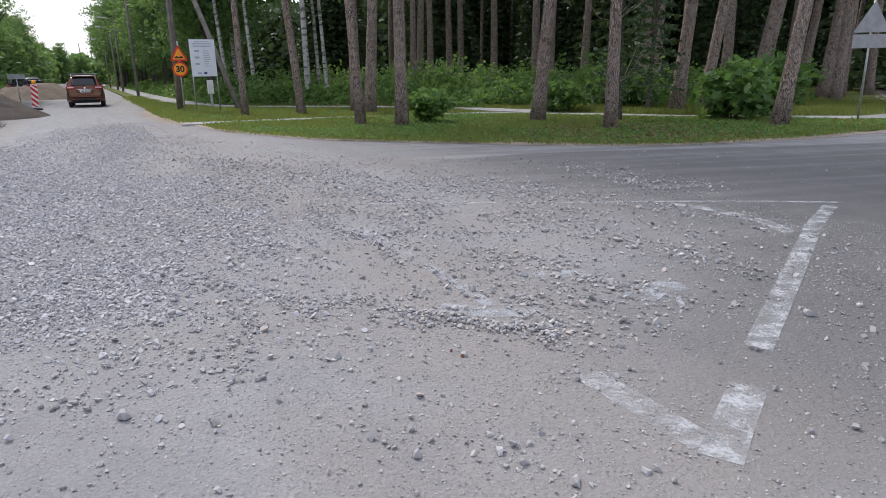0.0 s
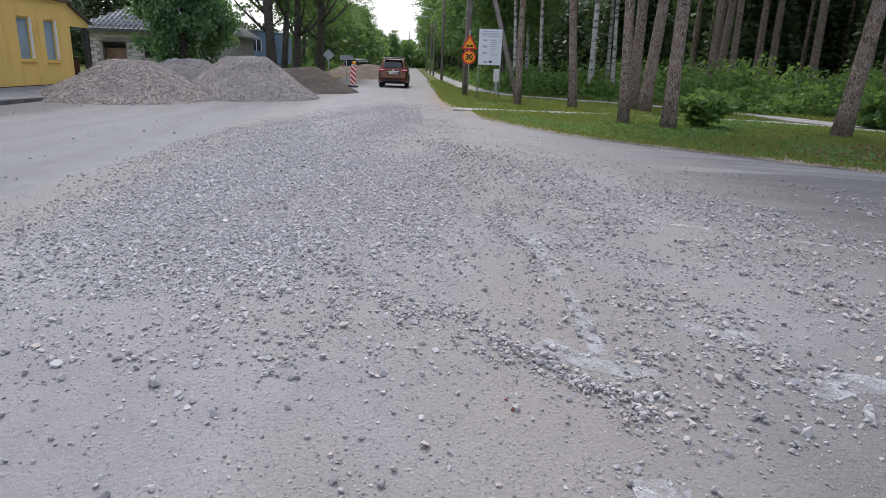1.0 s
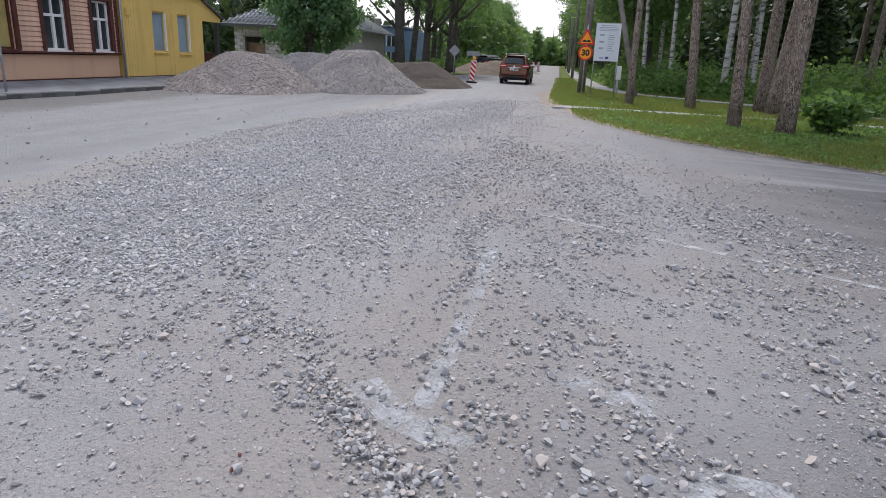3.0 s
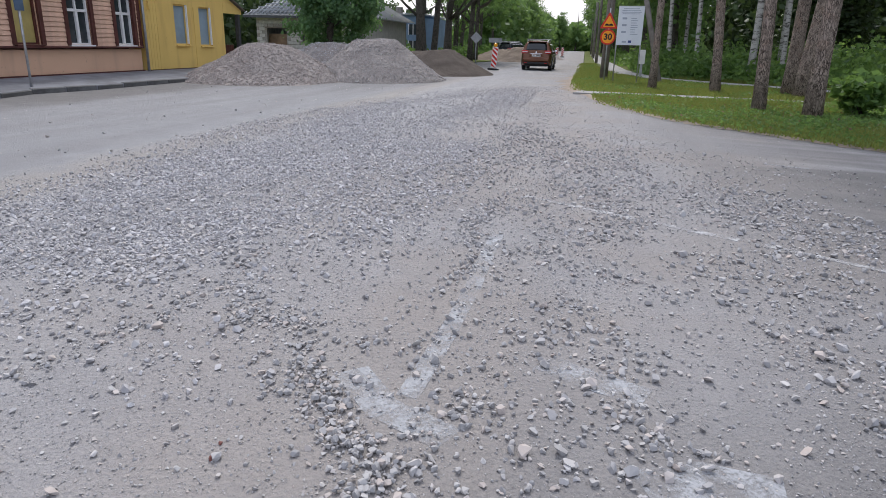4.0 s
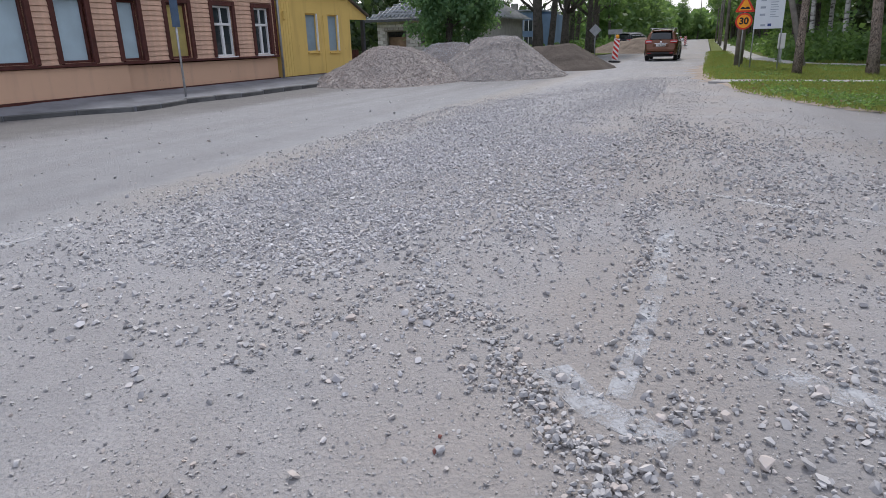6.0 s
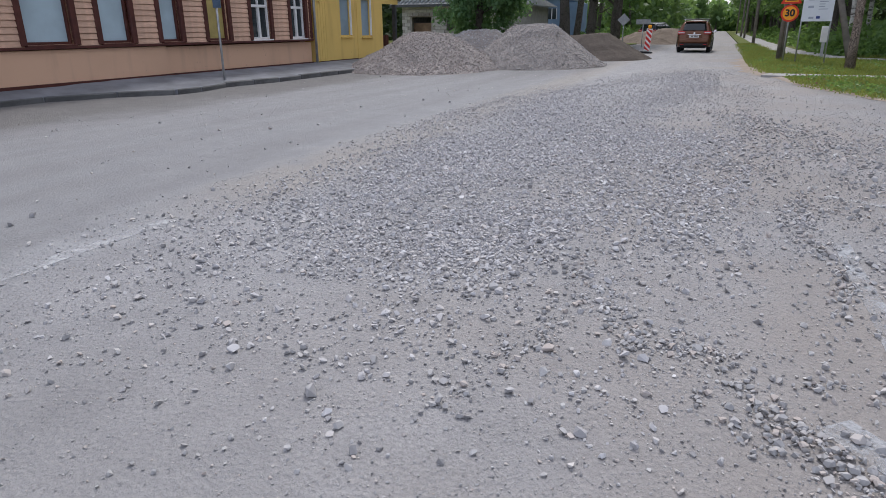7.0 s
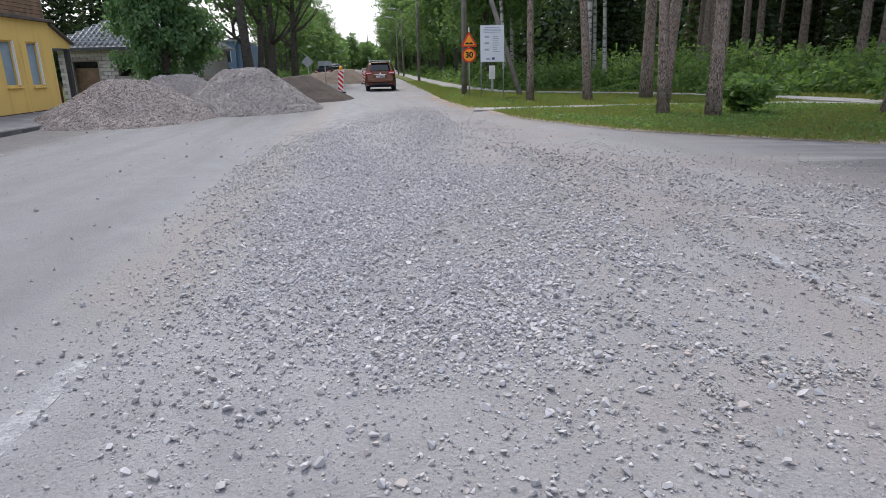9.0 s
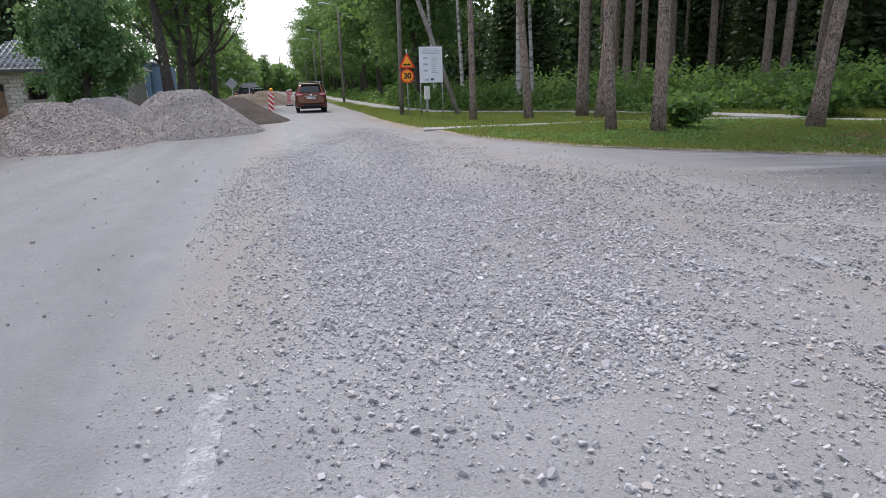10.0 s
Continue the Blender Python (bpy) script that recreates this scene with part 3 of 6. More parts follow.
BED = [(4.0, -0.6), (4.5, -1.1), (5.6, -1.15), (7.2, -1.4), (9.4, -1.8), (9.4, 0.9), (8.0, 0.8), (6.3, 1.15), (5.1, 1.2), (4.4, 0.95), (4.05, 0.4)]
BED_SIDE = [(4.1, 0.7), (5.0, 0.9), (6.3, 0.9), (8.0, 0.6), (10.0, 0.4), (11.5, 1.0), (10.2, 1.9), (8.8, 2.4), (7.6, 2.35), (6.4, 1.9), (5.0, 1.85), (4.2, 1.5)]
BED_FAR = [(9.2, -1.95), (12, -2.05), (14.2, -1.9), (16.5, -1.0), (20.5, 0.5), (23.5, 1.3), (23, 2.1), (17.5, 2.0), (13.4, 1.2), (9.2, 0.9)]
BED_SKIRT = [(2.6, 0.0), (3.2, -1.0), (4.6, -1.4), (9.0, -2.1), (13, -2.3), (13, 2.4), (8.8, 2.8), (5.5, 2.3), (4.0, 2.3), (3.2, 1.9), (2.7, 1.2)]
ISLAND = [(7.7, 2.6), (7.7, 3.9), (6.8, 5.2), (5.6, 6.3), (3.9, 6.3), (3.0, 5.4), (2.5, 4.4), (2.4, 3.0), (3.2, 2.5), (5.5, 2.5)]
CROSSING = [(7.6, 2.4), (9.5, 1.8), (13.0, 1.6), (13.6, 3.0), (10.6, 4.6), (9.0, 6.6), (7.0, 8.0), (5.2, 7.6), (6.0, 5.6), (7.4, 4.2)]
NEAR = [(0.7, 0.6), (2.4, -0.9), (3.6, -1.7), (8.5, -2.3), (8.5, 4.2), (6.6, 6.2), (4.2, 7.2), (2.0, 6.8), (0.9, 3.6)]
FAR = [(8.2, -2.3), (14, -2.3), (22, -0.4), (26, 1.5), (24, 3.2), (17, 3.4), (12.5, 4.4), (9, 6.2), (7.5, 7.0), (8.2, 4.0)]
WIDE = [(-1, -6), (12, -8.5), (22, -7.5), (32, -1), (30, 2.5), (18, 4.0), (11.5, 8.3), (8.8, 12), (2, 12), (-1, 5)]
gravel("gravel_bed", BED, 2350, (0.0102, 0.42), GRAVEL, 11, "dense loose grey crushed stone on the road", 0.68, 3.0, 0.2, None, 0.35)
gravel("gravel_bed", BED_SIDE, 1900, (0.0102, 0.46), GRAVEL, 12, "loose grey crushed stone thinning out on the road", 0.93, 3.4, 0.12, None, 0.3)
gravel("gravel_bed_far", BED_FAR, 900, (0.0125, 0.4), GRAVEL, 13, "loose grey crushed stone strewn along the road", 0.72, 2.2, 0.2, PEBBLES, 0.16)
BED_FRONT = [(3.1, -0.6), (4.2, -1.1), (4.5, 1.0), (4.5, 2.0), (3.6, 1.9), (3.2, 0.9)]
gravel("gravel_bed", BED_FRONT, 620, (0.0098, 0.48), GRAVEL, 22, "loose grey crushed stone thinning out towards bare road", 0.9, 4.0, 0.15, None, 0.5)
gravel("gravel_skirt", BED_SKIRT, 400, (0.0098, 0.52), GRAVEL, 14, "loose stones round the bed of crushed stone", 0.9, 3.0, 0.25, None, 0.4)
gravel("rubble", ISLAND, 460, (0.0108, 0.52), RUBBLE, 15, "broken asphalt and stone rubble on the road", 0.97, 4.2, 0.1)
gravel("rubble", CROSSING, 360, (0.0135, 0.45), RUBBLE, 16, "broken stone strewn over the middle of the crossing", 0.95, 2.6, 0.2)
gravel("grit", NEAR, 1800, (0.0042, 0.42), RUBBLE, 17, "fine grit scattered over the dusty road", 0.62, 2.6, 0.3, PEBBLES, 0.4)
gravel("grit", FAR, 420, (0.0085, 0.45), RUBBLE, 18, "fine grit scattered over the dusty road", 0.7, 1.8, 0.3, PEBBLES, 0.25)
gravel("loose_stones", NEAR, 160, (0.0085, 0.56), RUBBLE, 21, "loose stones scattered over the dusty road", 0.75, 3.6, 0.3)
gravel("stray_stones", WIDE, 5, (0.0105, 0.5), RUBBLE, 19, "stray stones on the road", 0.6, 1.0, 0.3)


ROCK_MESHES = {}


def rock_mesh(k, material):
    """One of the stone shapes as a mesh of its own, shared by alike stones."""
    if (k, material.name) not in ROCK_MESHES:
        ROCK_MESHES[k, material.name] = from_arrays("stone", *ROCKS[k], material)
    return ROCK_MESHES[k, material.name]


def windrows(name, rows, material, seed, label, size=0.0122, per_m=1.0):
    """Stones pushed together along short lines of (s, d): [points, half width, stones a metre]."""
    rg = np.random.default_rng(seed)
    ss, dd, zz = [], [], []
    for pts, wide, many in rows:
        for (s0, d0), (s1, d1) in zip(pts, pts[1:]):
            n = max(2, int(many * per_m * (math.hypot(s1 - s0, d1 - d0) + wide)))
            u = rg.uniform(-0.15, 1.15, n)
            off = rg.normal(0, wide, (2, n)) * rg.choice([0.6, 1.0, 1.9], n)
            ss.append(s0 + (s1 - s0) * u + off[0])
            dd.append(d0 + (d1 - d0) * u + off[1])
            pile = np.exp(-(off ** 2).sum(0) / (2 * wide * wide))
            zz.append(rg.uniform(0, 1, n) * pile * (0.022 if many > 250 else 0.004))
    s, d, z = (np.concatenate(a) for a in (ss, dd, zz))
    sz = np.clip(rg.lognormal(math.log(size), 0.42, len(s)), size * 0.4, size * 1.9)
    x, y = -0.6 * s + 0.8 * d, 0.8 * s + 0.6 * d
    large = (sz > size * 1.5) & (s < 4.3)
    for k in np.nonzero(large)[0]:
        o = new("stone", rock_mesh(int(rg.integers(0, len(ROCKS))), material))
        o.matrix_world = pose(x[k], y[k], z[k] + sz[k] * 0.4, rg.uniform(-16, 16), rg.uniform(-16, 16), rg.uniform(0, 360)) @ Matrix.Diagonal((sz[k], sz[k], sz[k], 1))
        tagged(o, "angular broken stone lying among smaller rubble on the road", "stone", "single stones on the road")
    k = ~large
    return stones(name, x[k], y[k], z[k], sz[k], material, seed + 5, ROCKS, label)


windrows("rubble_ridge", [([(2.62, 2.78), (2.78, 2.87), (2.92, 2.72), (3.06, 2.57)], 0.055, 420), ([(3.06, 2.56), (3.25, 2.5), (3.42, 2.3)], 0.065, 300),
                          ([(3.42, 2.3), (3.81, 2.13), (3.84, 1.8), (4.03, 1.66)], 0.06, 170), ([(3.18, 2.42), (3.28, 2.23), (3.4, 2.08)], 0.06, 110),
                          ([(4.1, 1.65), (4.6, 1.38), (5.0, 1.4)], 0.09, 150)], RUBBLE, 31, "ridge of coarse stone rubble pushed together")
windrows("gravel_edge", [([(8.6, -1.9), (11.5, -2.05), (14.2, -1.95)], 0.1, 90), ([(14.2, -1.95), (16.5, -1.05), (20.5, 0.4)], 0.13, 70)], GRAVEL, 35, "thin line of crushed stone along the edge of the travelled lane")
windrows("rubble_rows", [([(3.94, 1.8), (3.9, 2.0), (3.88, 2.24)], 0.05, 150), ([(3.52, 1.2), (3.66, 1.38), (3.8, 1.36), (4.1, 1.34)], 0.05, 110), ([(3.04, 1.16), (3.31, 1.21)], 0.05, 70),
                         ([(5.88, 2.67), (6.33, 2.69), (6.9, 2.8)], 0.08, 210), ([(4.53, 2.71), (4.96, 2.78), (5.75, 2.74)], 0.045, 90), ([(3.71, 2.4), (3.81, 2.57)], 0.05, 90),
                         ([(3.02, 0.5), (3.23, 0.42)], 0.06, 60), ([(3.18, 1.13), (3.6, 1.27)], 0.09, 60)], RUBBLE, 32, "short rows of broken stone left on the dusty road")
windrows("rubble_clusters", [([(7.73, 3.33), (7.02, 3.66), (6.45, 3.92)], 0.15, 190), ([(5.5, 3.06), (5.1, 3.58), (4.86, 4.01)], 0.12, 140), ([(4.57, 3.41), (4.28, 3.59), (3.98, 3.83), (3.79, 3.71)], 0.09, 110),
                             ([(3.42, 3.57), (3.33, 3.76), (3.18, 3.86)], 0.06, 130), ([(3.18, 2.98), (3.3, 3.1), (3.13, 3.15)], 0.06, 80), ([(7.38, 4.41), (6.9, 4.81), (6.58, 5.14)], 0.16, 120),
                             ([(5.33, 4.83), (5.03, 4.91), (4.88, 5.1)], 0.12, 90)], RUBBLE, 33, "clusters of broken stone on the painted island")
windrows("rubble_clusters", [([(6.68, 5.21), (6.27, 5.73), (5.8, 5.94)], 0.17, 90), ([(6.0, 3.3), (5.97, 3.87)], 0.1, 120), ([(4.0, 3.0), (4.0, 3.43), (3.78, 3.8)], 0.08, 80),
                             ([(3.15, 3.65), (3.16, 3.87)], 0.05, 70), ([(8.8, 2.3), (8.1, 2.45), (7.5, 2.2)], 0.14, 170), ([(8.3, 4.6), (7.6, 5.6)], 0.25, 70)], RUBBLE, 34, "clusters of broken stone on the painted island")

# single stones large enough to tell apart
for k, (s, d, r, col) in enumerate([(2.93, 0.65, 0.042, RUBBLE), (3.63, 2.87, 0.04, RUBBLE), (5.63, 4.23, 0.045, RUBBLE), (3.02, 3.33, 0.04, RUBBLE), (2.18, 4.4, 0.045, RUBBLE),
                                    (3.61, 4.97, 0.045, RUBBLE), (2.02, 3.67, 0.036, RUBBLE), (1.57, 2.08, 0.036, RUBBLE), (3.7, 3.85, 0.034, RUBBLE), (3.0, 3.7, 0.034, RUBBLE),
                                    (4.13, 4.65, 0.04, RUBBLE), (3.07, 1.14, 0.036, RUBBLE), (3.11, 0.12, 0.034, GRAVEL), (2.98, 0.22, 0.03, GRAVEL), (2.02, 1.65, 0.03, RUBBLE),
                                    (2.73, 2.27, 0.018, BRICK_BIT), (2.82, 2.25, 0.012, BRICK_BIT), (3.63, 1.43, 0.036, RUBBLE), (4.23, 0.98, 0.036, RUBBLE), (3.49, -1.02, 0.034, RUBBLE)]):
    tv, tf = ROCKS[k % len(ROCKS)]
    me = from_arrays("stone", tv * r, tf, col)
    o = new("stone", me)
    p = P(s, d, r * 0.45)
    o.matrix_world = pose(p.x, p.y, p.z, 0, 0, 47.0 * k)
    tagged(o, "angular grey broken stone lying on the dusty road", "stone", "single stones on the road")


# ---- heaps ----
def heap(name, blobs, material, label, seed, rocks=None, per_m2=0, size=0.03):
    """A mound from blobs of (s, d, radius along, radius across, height, flatness)."""
    s0, s1 = min(b[0] - b[2] for b in blobs), max(b[0] + b[2] for b in blobs)
    d0, d1 = min(b[1] - b[3] for b in blobs), max(b[1] + b[3] for b in blobs)

    def high(s, d):
        z = np.full(np.shape(s), -0.05)
        for cs, cd, rs, rd, h, flat in blobs:
            r = np.sqrt(((s - cs) / rs) ** 2 + ((d - cd) / rd) ** 2)
            z = np.maximum(z, h * np.minimum((1 - r) * flat, 1.0 - 0.16 * r ** 2 * flat) - 0.02)
        return z

    def rough(s, d, z):
        for a, b, amp in ((1.7, 2.3, 0.035), (4.1, 3.3, 0.03), (9, 7, 0.018)):
            z = z + np.where(z > -0.02, amp * (np.sin(s * a + seed) * np.cos(d * b + 2 * seed)), 0)
        return z

    n = 90
    gs, gd = np.meshgrid(np.linspace(s0, s1, n), np.linspace(d0, d1, n), indexing="ij")
    z = rough(gs, gd, high(gs, gd))
    rg = np.random.default_rng(seed)
    z = z + np.where(z > 0, rg.normal(0, 0.012, z.shape), 0)
    v = np.stack([-0.6 * gs + 0.8 * gd, 0.8 * gs + 0.6 * gd, z], -1).reshape(-1, 3)
    i = np.arange(n * n).reshape(n, n)
    f = np.stack([i[:-1, :-1], i[:-1, 1:], i[1:, 1:], i[1:, :-1]], -1).reshape(-1, 4)
    zq = z.reshape(-1)
    f = f[(zq[f] > -0.045).any(1)]
    me = from_arrays(name, v, f, material)
    me.polygons.foreach_set("use_smooth", np.ones(len(me.polygons), bool))
    ob = tagged(new(name, me), label, "heap")
    if rocks is not None:
        m = int(per_m2 * (s1 - s0) * (d1 - d0))
        s, d = rg.uniform(s0, s1, m), rg.uniform(d0, d1, m)
        zz = rough(s, d, high(s, d))
        k = zz > -0.01
        s, d, zz = s[k], d[k], zz[k]
        sz = np.clip(rg.lognormal(math.log(size), 0.4, len(s)), size * 0.4, size * 3)
        o = stones("stone_layer", -0.6 * s + 0.8 * d, 0.8 * s + 0.6 * d, zz - sz * 0.05, sz, rocks, seed + 50, PEBBLES, "")
        del o["category"]
        o.parent = ob
    return ob


heap("stone_heap", [(23.5, -7.8, 3.8, 2.85, 1.24, 1.3), (22.2, -7.4, 2.7, 2.3, 0.55, 1.5)], PILE_GREY, "heap of brownish grey crushed stone beside the road", 2, HEAP_STONE, 1100, 0.016)
heap("stone_heap", [(26.3, -4.6, 3.3, 2.75, 1.5, 1.36)], PILE_GREY, "heap of light grey crushed stone beside the road", 3, PALE_HEAP, 1100, 0.016)
heap("stone_heap", [(30.6, -8.3, 3.2, 2.7, 1.3, 1.4)], PILE_GREY, "heap of grey gravel behind two others", 4, GRAVEL, 300, 0.025)
heap("soil_heap", [(33.0, -3.5, 3.2, 2.7, 1.1, 1.35), (35.0, -5.2, 4, 3.0, 1.0, 1.5)], PILE_DARK, "heap of dark brown soil at the roadside", 5)
heap("sand_heap", [(63.5, -2.3, 3.6, 3.0, 1.25, 1.35), (66, -4.5, 4, 3, 1.0, 1.4)], PILE_TAN, "heap of brown sandy soil at the roadside", 6)
heap("stone_heap", [(76, -1.3, 3.5, 2.6, 1.1, 1.4)], PILE_GREY, "far heap of pale gravel at the roadside", 7)
heap("soil_heap", [(40.5, -10.2, 3, 4, 1.15, 1.6)], PILE_DARK, "heap of dark soil under the trees", 8)


# ---- plants ----
def leaf_mesh(name, centres, size, material, seed, flat=0.0, stretch=1.5):
    """Many small leaves, one quad each, at the given places."""
    rg = np.random.default_rng(seed)
    n = len(centres)
    u = rg.normal(0, 1, (n, 3))
    u[:, 2] *= 1 - flat
    u /= np.linalg.norm(u, axis=1)[:, None]
    w = rg.normal(0, 1, (n, 3))
    w -= (w * u).sum(1)[:, None] * u
    w /= np.linalg.norm(w, axis=1)[:, None]
    sz = (size * rg.uniform(0.6, 1.4, n))[:, None]
    u, w = u * sz * stretch / 2, w * sz / 2
    v = np.stack([centres - u, centres - 0.15 * u + w, centres + u, centres - 0.15 * u - w], 1).reshape(-1, 3)
    f = np.arange(4 * n).reshape(n, 4)
    return from_arrays(name, v, f, material)


def blob_points(n, clumps, spread, centre, radii, seed, shell=0.5, low=-1.0):
    """Places in clumps, spread through an ellipsoid, thicker towards its skin."""
    rg = np.random.default_rng(seed)
    c = rg.normal(0, 1, (clumps, 3))
    c /= np.linalg.norm(c, axis=1)[:, None]
    c *= (shell + (1 - shell) * rg.uniform(0, 1, clumps))[:, None] * rg.uniform(0.75, 1.12, clumps)[:, None]
    c[:, 2] = np.maximum(c[:, 2], low)
    c = c * np.array(radii) + np.array(centre)
    k = rg.integers(0, clumps, n)
    return c[k] + rg.normal(0, 1, (n, 3)) * spread * np.array([1, 1, 0.6]), c


def trunk_path(height, lean, seed, bend=0.25, steps=9):
    rnd = random.Random(seed)
    a, b = rnd.uniform(0, 6.28), rnd.uniform(0, 6.28)
    pts = []
    for i in range(steps + 1):
        t = (i / steps) ** 1.25
        z = height * t
        pts.append(Vector((lean[0] * z + bend * math.sin(t * 3 + a) - bend * math.sin(a), lean[1] * z + bend * math.sin(t * 2.6 + b) - bend * math.sin(b), z - (0.15 if i == 0 else 0))))
    return pts


def make_tree(name, kind, height, radius, lean, seed, label, category="tree"):
    """The trunk of a tree."""
    ob = thing(name, label, category)
    bark = {"pine": PINE_BARK, "spruce": GREY_BARK, "birch": BIRCH}.get(kind, GREY_BARK)
    pts = trunk_path(height, lean, seed, 0.12 if kind != "leafy" else 0.3, 10)
    rad = [radius * (1.3 if i == 0 else 1.05 if i == 1 else 1.0) * (1 - 0.75 * (p.z / height)) for i, p in enumerate(pts)]
    rad = [max(r, 0.03) for r in rad]
    bm = tube(bmesh.new(), pts, rad, 14, 0.14, seed)
    part("trunk", bm, bark, ob)
    return ob, pts


CROWNS = {}


def crown_for(kind, k):
    key = (kind, k)
    if key in CROWNS:
        return CROWNS[key]
    rg = np.random.default_rng(100 + 17 * k + len(kind))
    if kind == "pine":
        p, c = blob_points(1500, 60, 0.55, (0, 0, 15.5), (2.6, 2.6, 4.0), 200 + k, 0.3)
        me = leaf_mesh("pine_crown", p, 0.32, NEEDLE, 300 + k)
    elif kind == "spruce":
        n = 5200
        z = 1.2 + 15.5 * rg.uniform(0, 1, n) ** 1.25
        tier = np.round(z / 0.55) * 0.55
        r = np.maximum(0.25, (17.2 - tier) * 0.185) * np.sqrt(rg.uniform(0.02, 1, n))
        a = np.round(rg.uniform(0, 6.283, n) * 2.1 + tier) / 2.1 + rg.normal(0, 0.13, n)
        p = np.stack([r * np.cos(a), r * np.sin(a), tier - 0.24 * r + rg.normal(0, 0.09, n)], -1)
        me = leaf_mesh("spruce_crown", p, 0.27, NEEDLE, 310 + k, 0.5, 2.0)
    elif kind == "birch":
        p, c = blob_points(3000, 90, 0.5, (0, 0, 11), (2.4, 2.4, 5.5), 220 + k, 0.35)
        me = leaf_mesh("birch_crown", p, 0.17, LINDEN, 320 + k)
    elif kind == "thin_spruce":
        n = 1500
        z = 2.5 + 14 * rg.uniform(0, 1, n)
        tier = np.round(z / 0.9) * 0.9
        r = np.maximum(0.25, (17.5 - tier) * 0.2) * np.sqrt(rg.uniform(0.05, 1, n))
        a = np.round(rg.uniform(0, 6.283, n) * 1.3 + tier) / 1.3 + rg.normal(0, 0.12, n)
        p = np.stack([r * np.cos(a), r * np.sin(a), tier - 0.3 * r + rg.normal(0, 0.1, n)], -1)
        me = leaf_mesh("spruce_crown", p, 0.26, NEEDLE, 312 + k, 0.5, 2.2)
    elif kind == "open":
        p, c = blob_points(4400, 130, 0.36, (0, 0, 9.2), (4.2, 4.2, 6.0), 232 + k, 0.3)
        me = leaf_mesh("leaf_crown", p, 0.2, LINDEN, 333 + k)
    elif kind == "avenue":
        p, c = blob_points(11000, 190, 0.5, (0, 0, 8.6), (4.2, 4.2, 6.2), 230 + k, 0.35)
        me = leaf_mesh("leaf_crown", p, 0.215, LINDEN, 330 + k)
    else:
        p, c = blob_points(26000, 120, 0.33, (0, 0, 4.3), (3.1, 3.1, 3.7), 240 + k, 0.5)
        me = leaf_mesh("leaf_crown", p, 0.14, CHESTNUT, 340 + k, 0.45)
    CROWNS[key] = me
    return me


def limbs(ob, pts, n, z0, z1, reach, radius, seed, rise=1.0, bark=GREY_BARK):
    rnd = random.Random(seed)
    for i in range(n):
        z = rnd.uniform(z0, z1)
        j = min(range(len(pts)), key=lambda q: abs(pts[q].z - z))
        p0 = pts[j]
        a = 6.283 * i / n + rnd.uniform(-0.5, 0.5)
        L = reach * rnd.uniform(0.6, 1.1)
        q = [p0 + Vector((math.cos(a) * L * t, math.sin(a) * L * t, L * rise * t ** 1.4 + 0.12 * math.sin(5 * t + i))) for t in (0, 0.35, 0.7, 1.0)]
        part("limb", tube(bmesh.new(), q, [radius, radius * 0.7, radius * 0.42, radius * 0.15], 6, 0.1, seed + i), bark, ob)


def plant(kind, x, y, height, radius, lean, seed, label, crown_kind=None, crown_dz=0.0, crown_scale=1.0, group="", z=0.03, limb=None):
    name = {"pine": "pine_tree", "spruce": "spruce_tree", "birch": "birch_tree"}.get(kind, "deciduous_tree")
    ob, pts = make_tree(name, kind, height, radius, lean, seed, label)
    ob.matrix_world = pose(x, y, z, 0, 0, 0)
    ck = crown_kind or kind
    c = new("crown", crown_for(ck, seed % 4))
    c.parent = ob
    c.matrix_basis = Matrix.LocRotScale((lean[0] * 13, lean[1] * 13, crown_dz), Euler((0, 0, seed * 1.7)), crown_scale if isinstance(crown_scale, tuple) else (crown_scale,) * 3)
    if limb:
        limbs(ob, pts, *limb, seed + 3, bark=PINE_BARK if kind == "pine" else GREY_BARK)
    if group:
        tagged(ob, group=group)
    return ob


